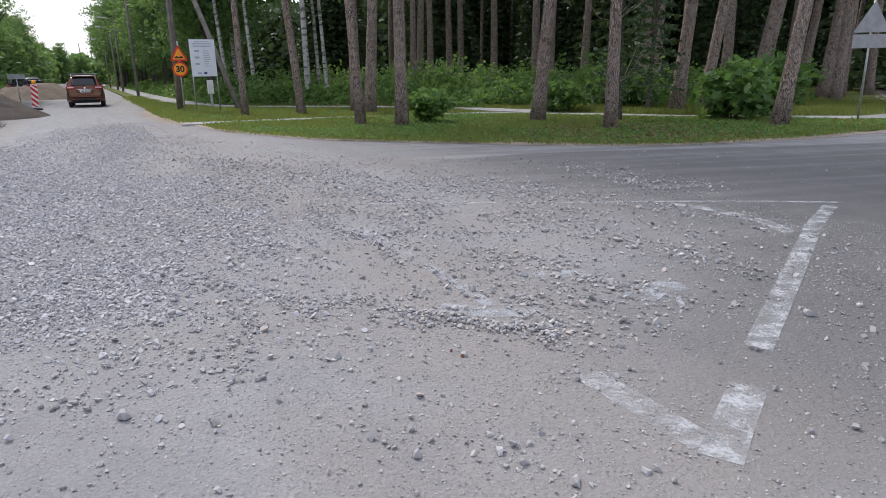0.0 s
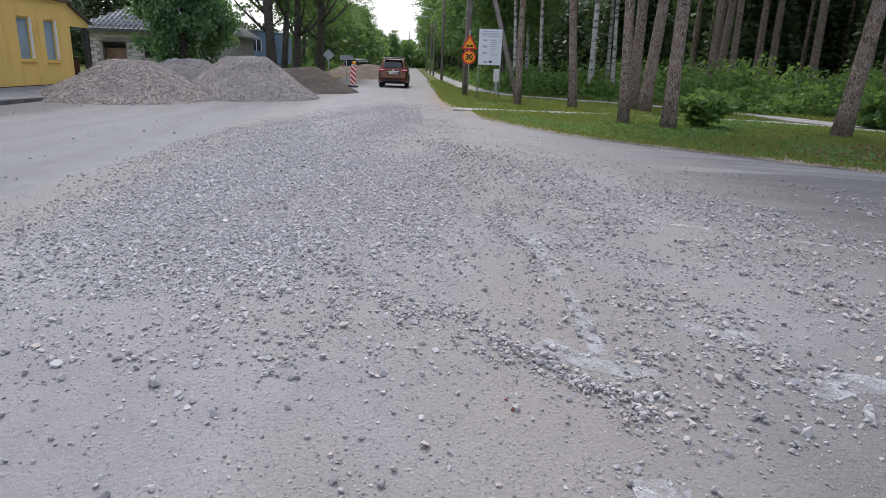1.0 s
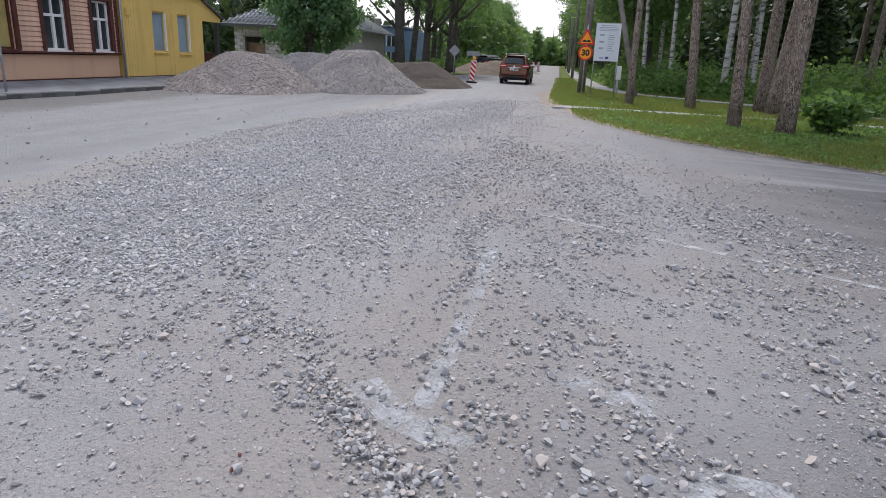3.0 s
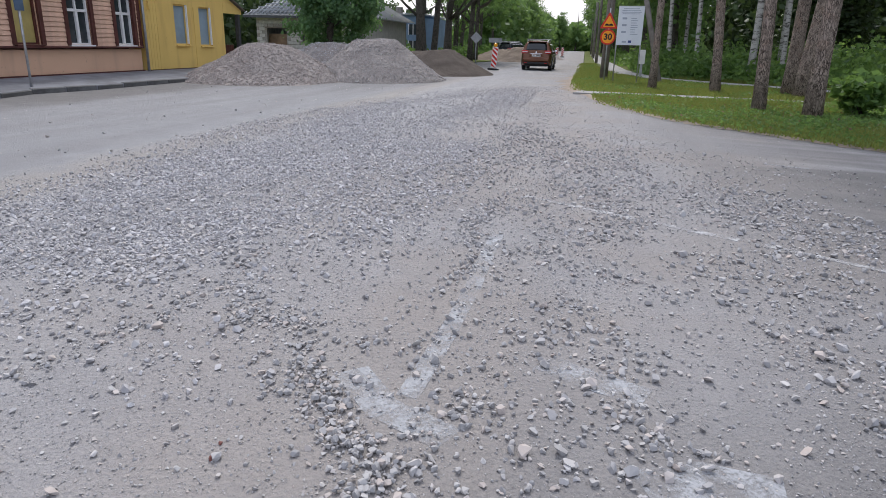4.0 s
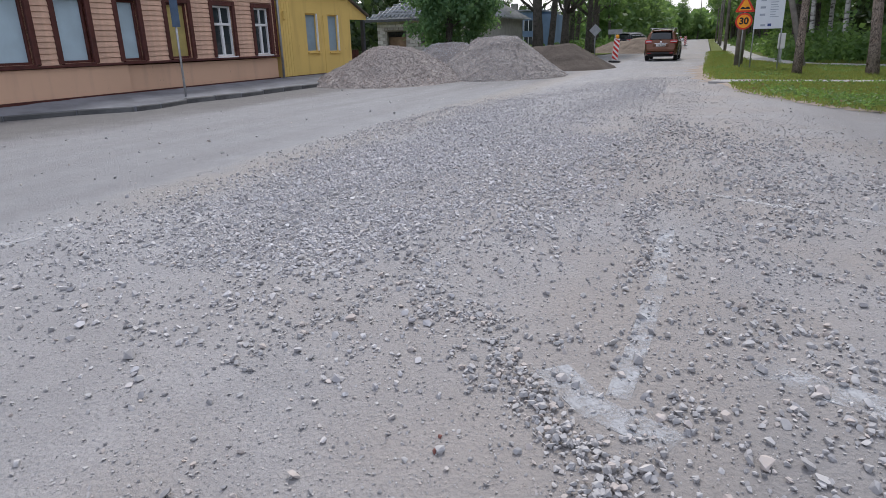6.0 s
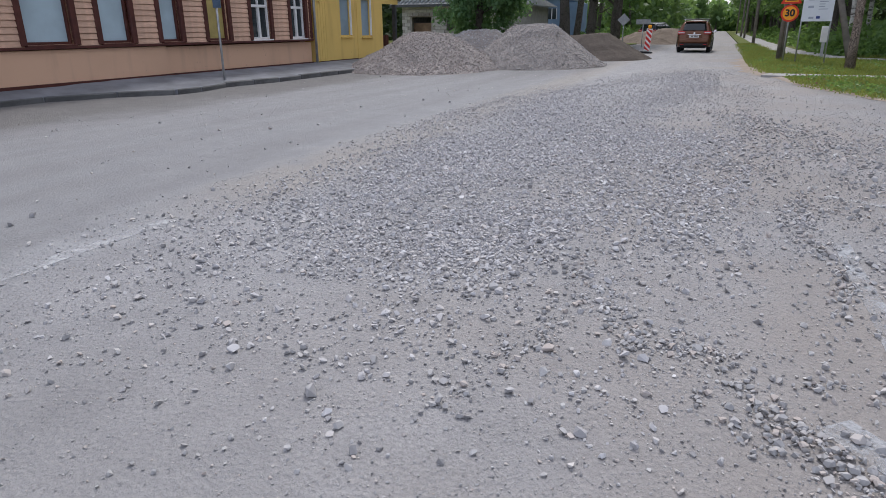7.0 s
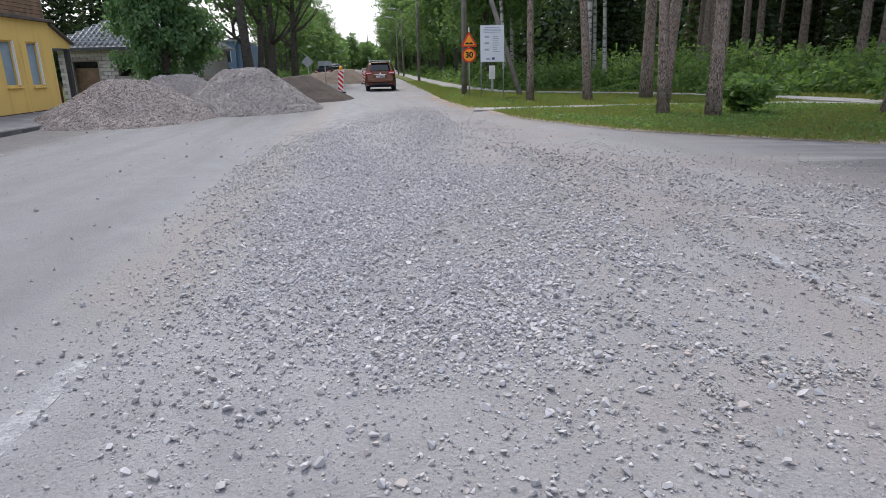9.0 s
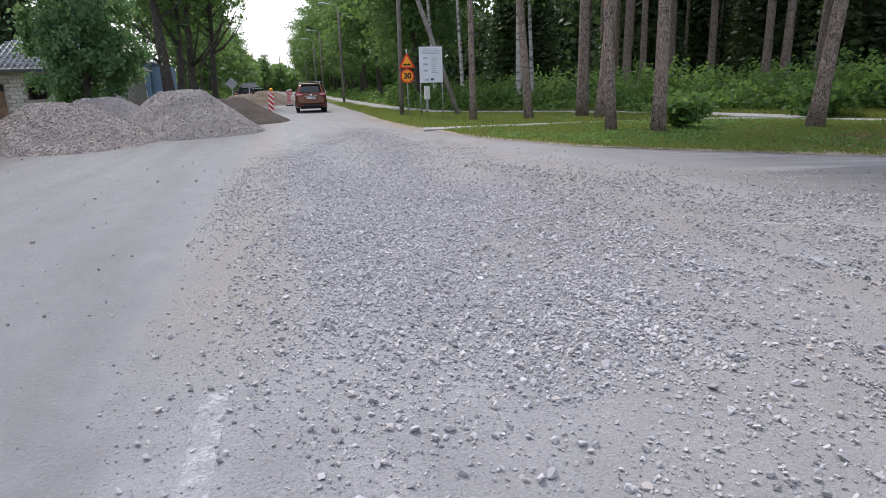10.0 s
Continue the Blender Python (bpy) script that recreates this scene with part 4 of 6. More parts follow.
NEAR_PINES = [  # x, y, trunk radius, lean
    (-10.5, 23.75, 0.12, (0.005, -0.004), "slim grey pine trunk standing on the grass"),
    (-8.45, 24.3, 0.155, (-0.075, 0.01), "pine trunk leaning a little, on the grass"),
    (-4.62, 18.85, 0.14, (-0.05, -0.01), "pine trunk with flaky bark on the grass verge"),
    (-3.35, 18.6, 0.175, (-0.015, 0.0), "thick pine trunk with reddish flaky bark on the verge"),
    (-5.85, 24.5, 0.21, (0.09, 0.0), "pine trunk leaning to the side"),
    (-6.85, 26.2, 0.22, (0.015, 0.0), "thick straight pine trunk behind the footpath"),
    (0.45, 20.0, 0.19, (0.07, -0.02), "pine trunk leaning over, rough plated bark"),
    (2.3, 17.3, 0.155, (0.01, 0.0), "dark pine trunk with low dead twigs"),
    (6.6, 18.2, 0.185, (0.12, 0.0), "thick pine trunk leaning strongly"),
    (5.46, 25.5, 0.25, (0.055, 0.0), "old pine trunk with plated bark behind the footpath"),
    (6.40, 25.5, 0.20, (0.13, 0.0), "old pine trunk leaning, behind the footpath"),
    (10.3, 32.6, 0.36, (0.14, 0.0), "very thick leaning pine trunk"),
    (12.9, 36.5, 0.25, (0.03, 0.0), "reddish pine trunk in the wood"),
    (14.0, 37.5, 0.24, (0.10, 0.0), "reddish pine trunk in the wood"),
    (13.7, 33.9, 0.27, (0.06, 0.0), "reddish pine trunk at the wood's edge"),
    (13.1, 31.0, 0.22, (0.02, 0.0), "dark pine trunk at the wood's edge"),
    (-6.9, 38.6, 0.19, (0.0, 0.0), "slim pine trunk in the wood"),
    (-6.1, 40.0, 0.21, (-0.01, 0.0), "slim pine trunk in the wood"),
    (-5.6, 45.0, 0.24, (0.0, 0.0), "dark red pine trunk in the wood"),
    (-4.9, 45.4, 0.24, (0.0, 0.0), "dark red pine trunk in the wood"),
    (0.15, 38.0, 0.25, (0.02, 0.0), "grey pine trunk in the wood"),
    (0.95, 37.6, 0.25, (0.04, 0.0), "grey pine trunk in the wood"),
    (3.2, 44.0, 0.27, (0.01, 0.0), "brown pine trunk in the wood"),
]
for k, (x, y, r, lean, label) in enumerate(NEAR_PINES):
    plant("pine", x, y, 19.0, r, lean, 40 + k, label, group="pines beside the street", limb=(16, 1.0, 5.0, 1.1, 0.014) if "twigs" in label else None)
for k, (x, y, r) in enumerate([(-17.9, 37.4, 0.13), (-15.8, 36.6, 0.12), (-11.7, 34.0, 0.17), (-12.2, 38.8, 0.13), (-19.5, 42, 0.13), (-14.5, 44, 0.14)]):
    plant("birch", x, y, 16.0, r, ((-0.04, -0.02, 0.0, -0.03)[k % 4], 0.0), 80 + k, "white birch trunk with black patches at the wood's edge", group="birches at the wood's edge")
rnd = random.Random(21)
# the wood behind
for k in range(34):
    s, d = rnd.uniform(12, 62), rnd.uniform(19, 46)
    if s > 40 and d < 22:
        d += 6
    p = P(s, d)
    if p.y < 32 and p.x > 3:
        p.y += 10
    plant("pine", p.x, p.y, rnd.uniform(17, 21), rnd.uniform(0.16, 0.27), (rnd.uniform(-0.03, 0.04), 0.0), 130 + k, "tall pine trunk deep in the dark wood", group="pines in the wood")
for k in range(44):
    s, d = rnd.uniform(16, 75), rnd.uniform(24, 62)
    p = P(s, d)
    if p.y < 41 and p.x > -12:
        p.y += 9
    plant("spruce", p.x, p.y, 17, 0.16, (0, 0), 180 + k, "dark green spruce with hanging branches in the wood", crown_scale=rnd.uniform(0.75, 1.25), group="spruces in the wood")
# trees along the street, both sides
for k in range(20):
    s = 44 + k * 8.5 + rnd.uniform(-2, 2)
    plant("leafy", *P(s, rnd.uniform(7.6, 10.5)).to_2d(), 13, rnd.uniform(0.2, 0.3), (rnd.uniform(-0.02, 0.02), 0), 250 + k, "leafy green tree lining the street", "avenue", rnd.uniform(-0.6, 0.8), rnd.uniform(1.05, 1.3),
          "trees lining the street", limb=(5, 4, 8, 3.0, 0.09))
for k in range(20):
    s = 68 + k * 8.0 + rnd.uniform(-2, 2)
    plant("leafy", *P(s, rnd.uniform(-15, -9.8)).to_2d(), 13, rnd.uniform(0.2, 0.32), (rnd.uniform(-0.03, 0.03), 0), 280 + k, "leafy green tree across the street", "open" if k < 7 else "avenue", rnd.uniform(-1.0, 1.0), rnd.uniform(0.9, 1.2),
          "trees across the street", limb=(6, 3, 8, 3.2, 0.1))
for s, d, r in ((49, -8.35, 0.4), (51.5, -8.05, 0.26), (54, -7.45, 0.33), (58, -6.25, 0.24), (63, -6.6, 0.2)):
    plant("leafy", *P(s, d).to_2d(), 14, r, (rnd.uniform(-0.06, 0.04), 0), 310 + int(s), "old street tree with dark forked limbs", "open", 1.4, 1.0, "old trees behind the heaps", limb=(8, 3, 9, 3.4, 0.13))
plant("leafy", *P(34.5, -9.8).to_2d(), 6, 0.22, (0, 0), 330, "broad dark green chestnut tree behind the gravel heaps", "chestnut", -0.6, (0.80, 0.80, 1.12), limb=(8, 1.5, 4.5, 2.2, 0.07))
for k, (s, d) in enumerate(((58, -20.5), (66, -22.5), (75, -25.0), (70, -20.0))):
    plant("pine" if k % 2 else "spruce", *P(s, d).to_2d(), 19, 0.22, (0, 0), 336 + k, "dark tree behind the houses", crown_scale=1.0, group="trees behind the houses")
# wood behind the houses and at the street's far end
for k in range(24):
    s, d = rnd.uniform(40, 110), rnd.uniform(-62, -27)
    plant("pine" if k % 3 else "spruce", *P(s, d).to_2d(), 19, 0.22, (0, 0), 340 + k, "dark tree behind the houses", crown_scale=1.1, group="trees behind the houses")
for k in range(26):
    plant("leafy", *P(rnd.uniform(215, 300), -60 + 5.0 * k).to_2d(), 13, 0.3, (0, 0), 390 + k, "far tree where the street ends", "avenue", 0, rnd.uniform(0.6, 0.85), "far trees at the street's end")
for k in range(30):
    plant("leafy" if k % 2 else "spruce", *P(rnd.uniform(-30, 40), rnd.uniform(60, 95)).to_2d(), 14, 0.25, (0, 0), 420 + k, "far tree closing the wood", "avenue" if k % 2 else "spruce", 0, 1.3, "far trees of the wood")


def far_wood(name, a, b, depth, high, n, leaf, seed, label):
    """A deep mass of foliage between two places of the street's axes."""
    rg = np.random.default_rng(seed)
    t, w = rg.uniform(0, 1, n), rg.uniform(0, 1, n)
    s = a[0] + (b[0] - a[0]) * t + rg.normal(0, depth / 2, n)
    d = a[1] + (b[1] - a[1]) * t + rg.normal(0, depth / 2, n)
    top = high * (0.75 + 0.35 * patchiness(s, d, 0.35, seed))
    z = top * w
    me = leaf_mesh(name, np.stack([-0.6 * s + 0.8 * d, 0.8 * s + 0.6 * d, z], -1), leaf, NEEDLE if seed < 504 else LINDEN, seed)
    return tagged(new(name, me), label, "wood", kind="stuff")


far_wood("far_wood", (-10, 75), (60, 62), 10, 17, 42000, 0.75, 501, "dark depth of the wood behind the trunks")
far_wood("far_wood", (60, 58), (150, 30), 9, 16, 36000, 0.75, 502, "dark depth of the wood behind the trunks")
far_wood("far_wood", (250, -70), (265, 80), 12, 9, 16000, 1.2, 504, "far trees closing the street")
far_wood("far_wood", (100, 17), (250, 10), 3.0, 10, 22000, 0.7, 505, "thick foliage along the far street")
far_wood("far_wood", (110, -13), (250, -9), 3.0, 10, 22000, 0.7, 506, "thick foliage along the far street")
far_wood("far_wood", (40, -48), (140, -34), 9, 8, 20000, 0.6, 503, "dark wood behind the houses")


def undergrowth(name, poly_xy, per_m2, high, leaf, material, seed, label):
    rg = np.random.default_rng(seed)
    q = np.array(poly_xy)
    lo, hi = q.min(0), q.max(0)
    n = int(per_m2 * np.prod(hi - lo))
    x, y = rg.uniform(lo[0], hi[0], n), rg.uniform(lo[1], hi[1], n)
    k = inside(poly_xy, x, y)
    x, y = x[k], y[k]
    # single shrubs: leaves sit on the skin of many small domes
    n = len(x)
    m = max(n // 55, 1)
    cx, cy = x[:m], y[:m]
    cr, ch = rg.uniform(0.25, 0.85, m), high * rg.uniform(0.15, 1.1, m) * (0.25 + 1.15 * patchiness(cx, cy, 0.8, seed))
    k = rg.integers(0, m, n)
    a, u = rg.uniform(0, 6.283, n), rg.uniform(0.0, 1.0, n)
    rr = np.sqrt(1 - u ** 2) * rg.uniform(0.75, 1.1, n)
    x, y = cx[k] + cr[k] * rr * np.cos(a), cy[k] + cr[k] * rr * np.sin(a)
    z = 0.05 + ch[k] * u * rg.uniform(0.8, 1.1, n)
    me = leaf_mesh(name, np.stack([x, y, z], -1), leaf, material, seed, 0.4)
    return tagged(new(name, me), label, "undergrowth", kind="stuff")


BAND = [(-26, 46), (-16.5, 33.5), (-12.5, 31.8), (-8, 31.5), (-4.5, 28.8), (0, 28.6), (5, 26.5), (9, 27.5), (12, 33), (12, 41), (-4, 46), (-14, 52)]
undergrowth("undergrowth", BAND, 190, 1.7, 0.145, SHRUB, 61, "dense green undergrowth of raspberry and young shrubs under the pines")
undergrowth("undergrowth", [tuple(P(*q).to_2d()) for q in ((34, 8.4), (40, 7.0), (60, 6.6), (120, 6.6), (120, 10), (60, 10.5), (38, 11))], 40, 1.1, 0.2, SHRUB, 62, "green shrubs along the footpath under the trees")
undergrowth("undergrowth", [tuple(P(*q).to_2d()) for q in ((44, -9), (60, -7), (140, -7), (140, -13), (60, -14), (44, -13))], 22, 1.2, 0.24, SHRUB, 63, "shrubs along the far side of the street")


def bush(name, x, y, r, high, n, leaf, material, seed, label):
    ob = thing(name, label, "bush")
    ob.matrix_world = pose(x, y, 0.05)
    rg = np.random.default_rng(seed)
    p, c = blob_points(n, 46, r * 0.2, (0, 0, high * 0.52), (r, r, high * 0.5), seed, 0.5)
    p[:, 2] = np.maximum(p[:, 2], 0.03)
    o = new("foliage", leaf_mesh("foliage", p, leaf, material, seed, 0.5))
    o.parent = ob
    for i in range(7):
        e = c[i * 5]
        part("stem", tube(bmesh.new(), [(0.04 * i - 0.1, 0, -0.1), (e[0] * 0.5, e[1] * 0.5, e[2] * 0.5), tuple(e)], [0.018, 0.012, 0.005], 5), GREY_BARK, ob)
    return ob


bush("bush", -2.75, 19.7, 0.6, 1.05, 1500, 0.125, SHRUB, 71, "round green leafy bush beside the pine trunks")
bush("bush", 6.0, 20.3, 0.95, 1.6, 1500, 0.17, HAZEL, 72, "wide dark green hazel shrub with large leaves under the pines")
bush("bush", 7.3, 21.6, 0.7, 1.3, 800, 0.16, HAZEL, 76, "dark green hazel shrub beside a leaning pine")
bush("bush", 9.6, 28.5, 1.6, 1.9, 2200, 0.17, HAZEL, 73, "dark green leafy shrub at the wood's edge")
bush("bush", 3.6, 27.2, 1.1, 1.3, 1100, 0.18, HAZEL, 74, "dark green leafy shrub behind the footpath")
bush("bush", 1.2, 25.6, 0.9, 1.1, 900, 0.17, HAZEL, 75, "dark green leafy shrub behind the footpath")


young = plant("spruce", 4.3, 24.3, 8, 0.09, (0, 0), 461, "young thin spruce with drooping brownish boughs", "thin_spruce", crown_scale=0.42)
plant("spruce", 2.9, 20.5, 7, 0.07, (0, 0), 462, "young thin spruce beside a pine trunk", "thin_spruce", crown_scale=0.36)


# grass blades on the verge
def grass(name, poly_sd, per_m2, high, seed, label):
    rg = np.random.default_rng(seed)
    s, d = sow(poly_sd, per_m2, seed, 0.55, 1.2)
    n = len(s)
    x, y = -0.6 * s + 0.8 * d, 0.8 * s + 0.6 * d
    a = rg.uniform(0, 6.283, n)
    h = high * rg.uniform(0.4, 1.25, n) * (0.5 + 0.6 * patchiness(s, d, 1.5, seed))
    w = 0.012 + 0.010 * rg.uniform(0, 1, n)
    lx, ly = rg.normal(0, 0.4, n) * h, rg.normal(0, 0.4, n) * h
    z = np.full(n, 0.045)
    v = np.stack([np.stack([x - w * np.cos(a), y - w * np.sin(a), z], -1), np.stack([x + w * np.cos(a), y + w * np.sin(a), z], -1), np.stack([x + lx, y + ly, z + h], -1)], 1).reshape(-1, 3)
    me = from_arrays(name, v, np.arange(3 * n).reshape(n, 3), BLADE)
    return tagged(new(name, me), label, "grass", kind="stuff")


FRONT = [(21.7, 3.75), (18.9, 4.15), (17.8, 4.5), (15.1, 5.5), (13.5, 6.75), (12.0, 8.05), (11.0, 8.95), (9.9, 10.25), (9.3, 11.4), (8.8, 13.8), (8.5, 17), (9.5, 20.3),
         (11.7, 18.6), (14.5, 16.5), (17.6, 14.9), (20.0, 12.8), (20.9, 10.2), (21.4, 6.5), (21.5, 5)]
BACK = [(23.0, 3.5), (24.2, 3.4), (30, 3.0), (35, 3.4), (60, 3.5), (60, 4.3), (45, 4.5), (37, 5.2), (33.4, 6.1), (29.9, 9.3), (26.6, 12.2), (22.0, 14.2), (21.2, 13.4), (22.1, 10.4), (22.7, 6.5)]
BEYOND = [(34.6, 7.6), (31.3, 10.6), (27.5, 13.8), (23.8, 15.5), (19.8, 16.5), (16.0, 17.6), (13.2, 19.8), (11.6, 21.6), (14, 30), (22, 33), (27, 26), (34, 17), (38, 9)]
def clover(name, poly_sd, per_m2, seed, label, material=SHRUB):
    s, d = sow(poly_sd, per_m2, seed, 0.8, 1.8)
    rg = np.random.default_rng(seed)
    z = 0.06 + 0.07 * rg.uniform(0, 1, len(s)) ** 1.5
    me = leaf_mesh(name, np.stack([-0.6 * s + 0.8 * d, 0.8 * s + 0.6 * d, z], -1), 0.05, material, seed, 0.5, 1.2)
    return tagged(new(name, me), label, "grass", kind="stuff")


clover("weeds", FRONT, 420, 95, "broad-leaved weeds and clover in the grass")
clover("leaf_litter", [(10.4, 9.9), (9.5, 11.9), (9.1, 13.6), (11.2, 14.2), (13.4, 13.2), (13.6, 10.8), (12.0, 9.0)], 260, 97, "brown dead leaves and twigs lying in the grass", LITTER)
clover("leaf_litter", FRONT, 10, 98, "few brown dead leaves lying in the grass", LITTER)
clover("weeds", BACK, 160, 96, "broad-leaved weeds and clover in the grass")
grass("grass", FRONT, 2300, 0.085, 91, "short green grass with clover on the verge")
grass("grass", BACK, 1100, 0.12, 92, "short green grass between the footpaths")
grass("grass", BEYOND, 500, 0.2, 93, "longer green grass at the wood's edge")


# ---- houses ----
def wall_with_openings(parent, name, x0, x1, z0, z1, holes, y0, y1, material, label=""):
    """A wall along x, cut by upright holes (x0, x1, z0, z1)."""
    bm = bmesh.new()
    cur = x0
    for a, b, lo, hi in sorted(holes):
        if a > cur:
            box(bm, cur, a, y0, y1, z0, z1)
        if lo > z0:
            box(bm, a, b, y0, y1, z0, lo)
        if hi < z1:
            box(bm, a, b, y0, y1, hi, z1)
        cur = b
    if cur < x1:
        box(bm, cur, x1, y0, y1, z0, z1)
    return part(name, bm, material, parent, label)


def window(parent, name, x0, x1, z0, z1, pane, frame_mat, style, casing=None, label=""):
    """A window set into a wall that faces -y at y = 0."""
    w = part(name, boxed(x0, x1, 0.13, 0.17, z0, z1), pane, parent, label)
    f = 0.055
    for nm, b in (("window_frame", (x0, x0 + f, z0, z1)), ("window_frame", (x1 - f, x1, z0, z1)), ("window_frame", (x0 + f, x1 - f, z0, z0 + f)), ("window_frame", (x0 + f, x1 - f, z1 - f, z1))):
        part(nm, boxed(b[0], b[1], 0.06, 0.128, b[2], b[3], 0.006), frame_mat, w)
    if style == "casement":
        zt = z0 + (z1 - z0) * 0.64
        xm = (x0 + x1) / 2
        part("transom", boxed(x0 + f, x1 - f, 0.055, 0.126, zt - 0.04, zt + 0.04, 0.006), frame_mat, w)
        part("mullion", boxed(xm - 0.045, xm + 0.045, 0.05, 0.124, z0 + f, zt - 0.04, 0.006), frame_mat, w)
        part("mullion", boxed(xm - 0.025, xm + 0.025, 0.06, 0.124, zt + 0.04, z1 - f, 0.006), frame_mat, w)
    if casing:
        c = 0.14
        for b in ((x0 - c, x0, z0 - 0.02, z1 + c), (x1, x1 + c, z0 - 0.02, z1 + c), (x0, x1, z1, z1 + c)):
            part("casing", boxed(b[0], b[1], -0.05, 0.1, b[2], b[3], 0.008), casing, w, "dark brown wooden casing")
    part("window_sill", boxed(x0 - 0.03, x1 + 0.03, -0.07, 0.12, z0 - 0.045, z0 - 0.003, 0.006), frame_mat, w)
    return w


def gable_roof(parent, x0, x1, y0, y1, z, rise, over, material, thick=0.12):
    """Two slopes with the ridge along x."""
    ym = (y0 + y1) / 2
    k = rise / (ym - y0)
    for a, b in ((y0 - over, ym), (y1 + over, ym)):
        bm = bmesh.new()
        za = z - k * over
        vs = [bm.verts.new(v) for v in ((x0 - over, a, za), (x1 + over, a, za), (x1 + over, b, z + rise), (x0 - over, b, z + rise),
                                        (x0 - over, a, za + thick), (x1 + over, a, za + thick), (x1 + over, b, z + rise + thick), (x0 - over, b, z + rise + thick))]
        for f in ((0, 1, 2, 3), (7, 6, 5, 4), (0, 4, 5, 1), (1, 5, 6, 2), (2, 6, 7, 3), (3, 7, 4, 0)):
            bm.faces.new([vs[i] for i in f])
        bmesh.ops.recalc_face_normals(bm, faces=bm.faces)
        part("roof", bm, material, parent)


def plate(outline, y0, y1):
    """A flat plate in the x-z plane, from y0 to y1."""
    bm = bmesh.new()
    a = [bm.verts.new((x, y0, z)) for x, z in outline]
    b = [bm.verts.new((x, y1, z)) for x, z in outline]
    bm.faces.new(a)
    bm.faces.new(list(reversed(b)))
    n = len(outline)
    for i in range(n):
        bm.faces.new((a[i], b[i], b[(i + 1) % n], a[(i + 1) % n]))
    bmesh.ops.recalc_face_normals(bm, faces=bm.faces)
    return bm


def orange_house():
    h = thing("house", "salmon house with wooden cladding, plastered plinth and dark brown window casings", "house", street(0, -11.2, 0.27))
    wins = [(5.2, 6.1), (7.6, 8.5), (10.6, 11.72), (12.46, 13.32), (14.28, 14.94), (15.98, 16.82), (17.88, 18.8), (19.9, 20.74)]
    Z0, Z1, XE = 0.83, 2.34, 21.1
    wall_with_openings(h, "plinth", -14, 14.35, -0.5, 0.72, [], 0, 0.4, SALMON, "salmon plastered plinth with rain stains")
    wall_with_openings(h, "plinth", 14.35, XE, -0.5, 0.70, [], 0.06, 0.4, SALMON, "salmon plastered plinth with rain stains")
    part("ledge", boxed(-14, XE, -0.07, 0.3, 0.735, 0.79, 0.008), BROWN, h, "dark brown ledge board")
    part("base_strip", boxed(-14, XE, -0.02, 0.02, -0.1, 0.035), BROWN, h, "dark band at the wall's foot")
    wall_with_openings(h, "wall", -14, XE, 0.79, 4.3, [(a, b, Z0, Z1) for a, b in wins], 0.02, 0.3, SALMON)
    part("wall", boxed(-14, -13.7, 0.3, 9, -0.2, 4.3), SALMON, h)
    part("wall", boxed(XE - 0.3, XE, 0.3, 9, -0.2, 4.3), SALMON, h)
    part("wall", boxed(-14, XE, 9, 9.3, -0.2, 4.3), SALMON, h)
    part("floor_inside", boxed(-13.7, XE - 0.3, 0.3, 9, 0.3, 0.4), TIMBER, h)
    for i, (a, b) in enumerate(wins):
        st = "casement" if i >= 6 or i < 2 else "plain"
        pane = GLASS if i >= 6 or i < 2 else (OCHRE if i == 5 else DISPLAY)
        lab = "white double casement window with a toplight" if st == "casement" else ("window boarded up with ochre board" if i == 5 else "shop window covered with pale blue film")
        window(h, "window", a, b, Z0, Z1, pane, WHITE if st == "casement" else BROWN, st, BROWN, lab)
    # cladding boards, one by one
    pitch = 0.132
    gaps, cur = [], -14.0
    for a, b in wins:
        gaps.append((cur, a - 0.12))
        cur = b + 0.12
    gaps.append((cur, XE - 0.13))
    shapes = {}
    for r in range(26):
        z = 0.795 + r * pitch
        spans = gaps if z < Z1 + 0.1 else [(-14, -2), (-2, 10), (10, XE - 0.13)]
        for a, b in spans:
            key = round(b - a, 3)
            if key not in shapes:
                bm = bmesh.new()
                v = [bm.verts.new(c) for c in ((0, -0.027, 0), (key, -0.027, 0), (key, -0.01, pitch - 0.014), (0, -0.01, pitch - 0.014), (0, 0.015, 0), (key, 0.015, 0), (key, 0.015, pitch - 0.014), (0, 0.015, pitch - 0.014))]
                for f in ((0, 1, 2, 3), (4, 7, 6, 5), (0, 4, 5, 1), (1, 5, 6, 2), (2, 6, 7, 3), (3, 7, 4, 0)):
                    bm.faces.new([v[i] for i in f])
                me = bpy.data.meshes.new("board")
                bm.to_mesh(me)
                bm.free()
                me.materials.append(BOARD)
                shapes[key] = me
            o = new("board", shapes[key])
            o.parent = h
            o.location = (a, 0, z)
    part("corner_board", boxed(XE - 0.13, XE, -0.045, 0.02, 0.8, 4.3), BROWN, h, "dark brown corner board")
    gable_roof(h, -14, XE, 0, 9.3, 4.3, 2.6, 0.45, ROOF_D)
    part("drainpipe", tube(bmesh.new(), [(21.2, -0.09, -0.13), (21.2, -0.09, 2.0), (21.2, -0.09, 4.2)], [0.045, 0.045, 0.045], 10), METAL, h, "grey downpipe at the house corner")


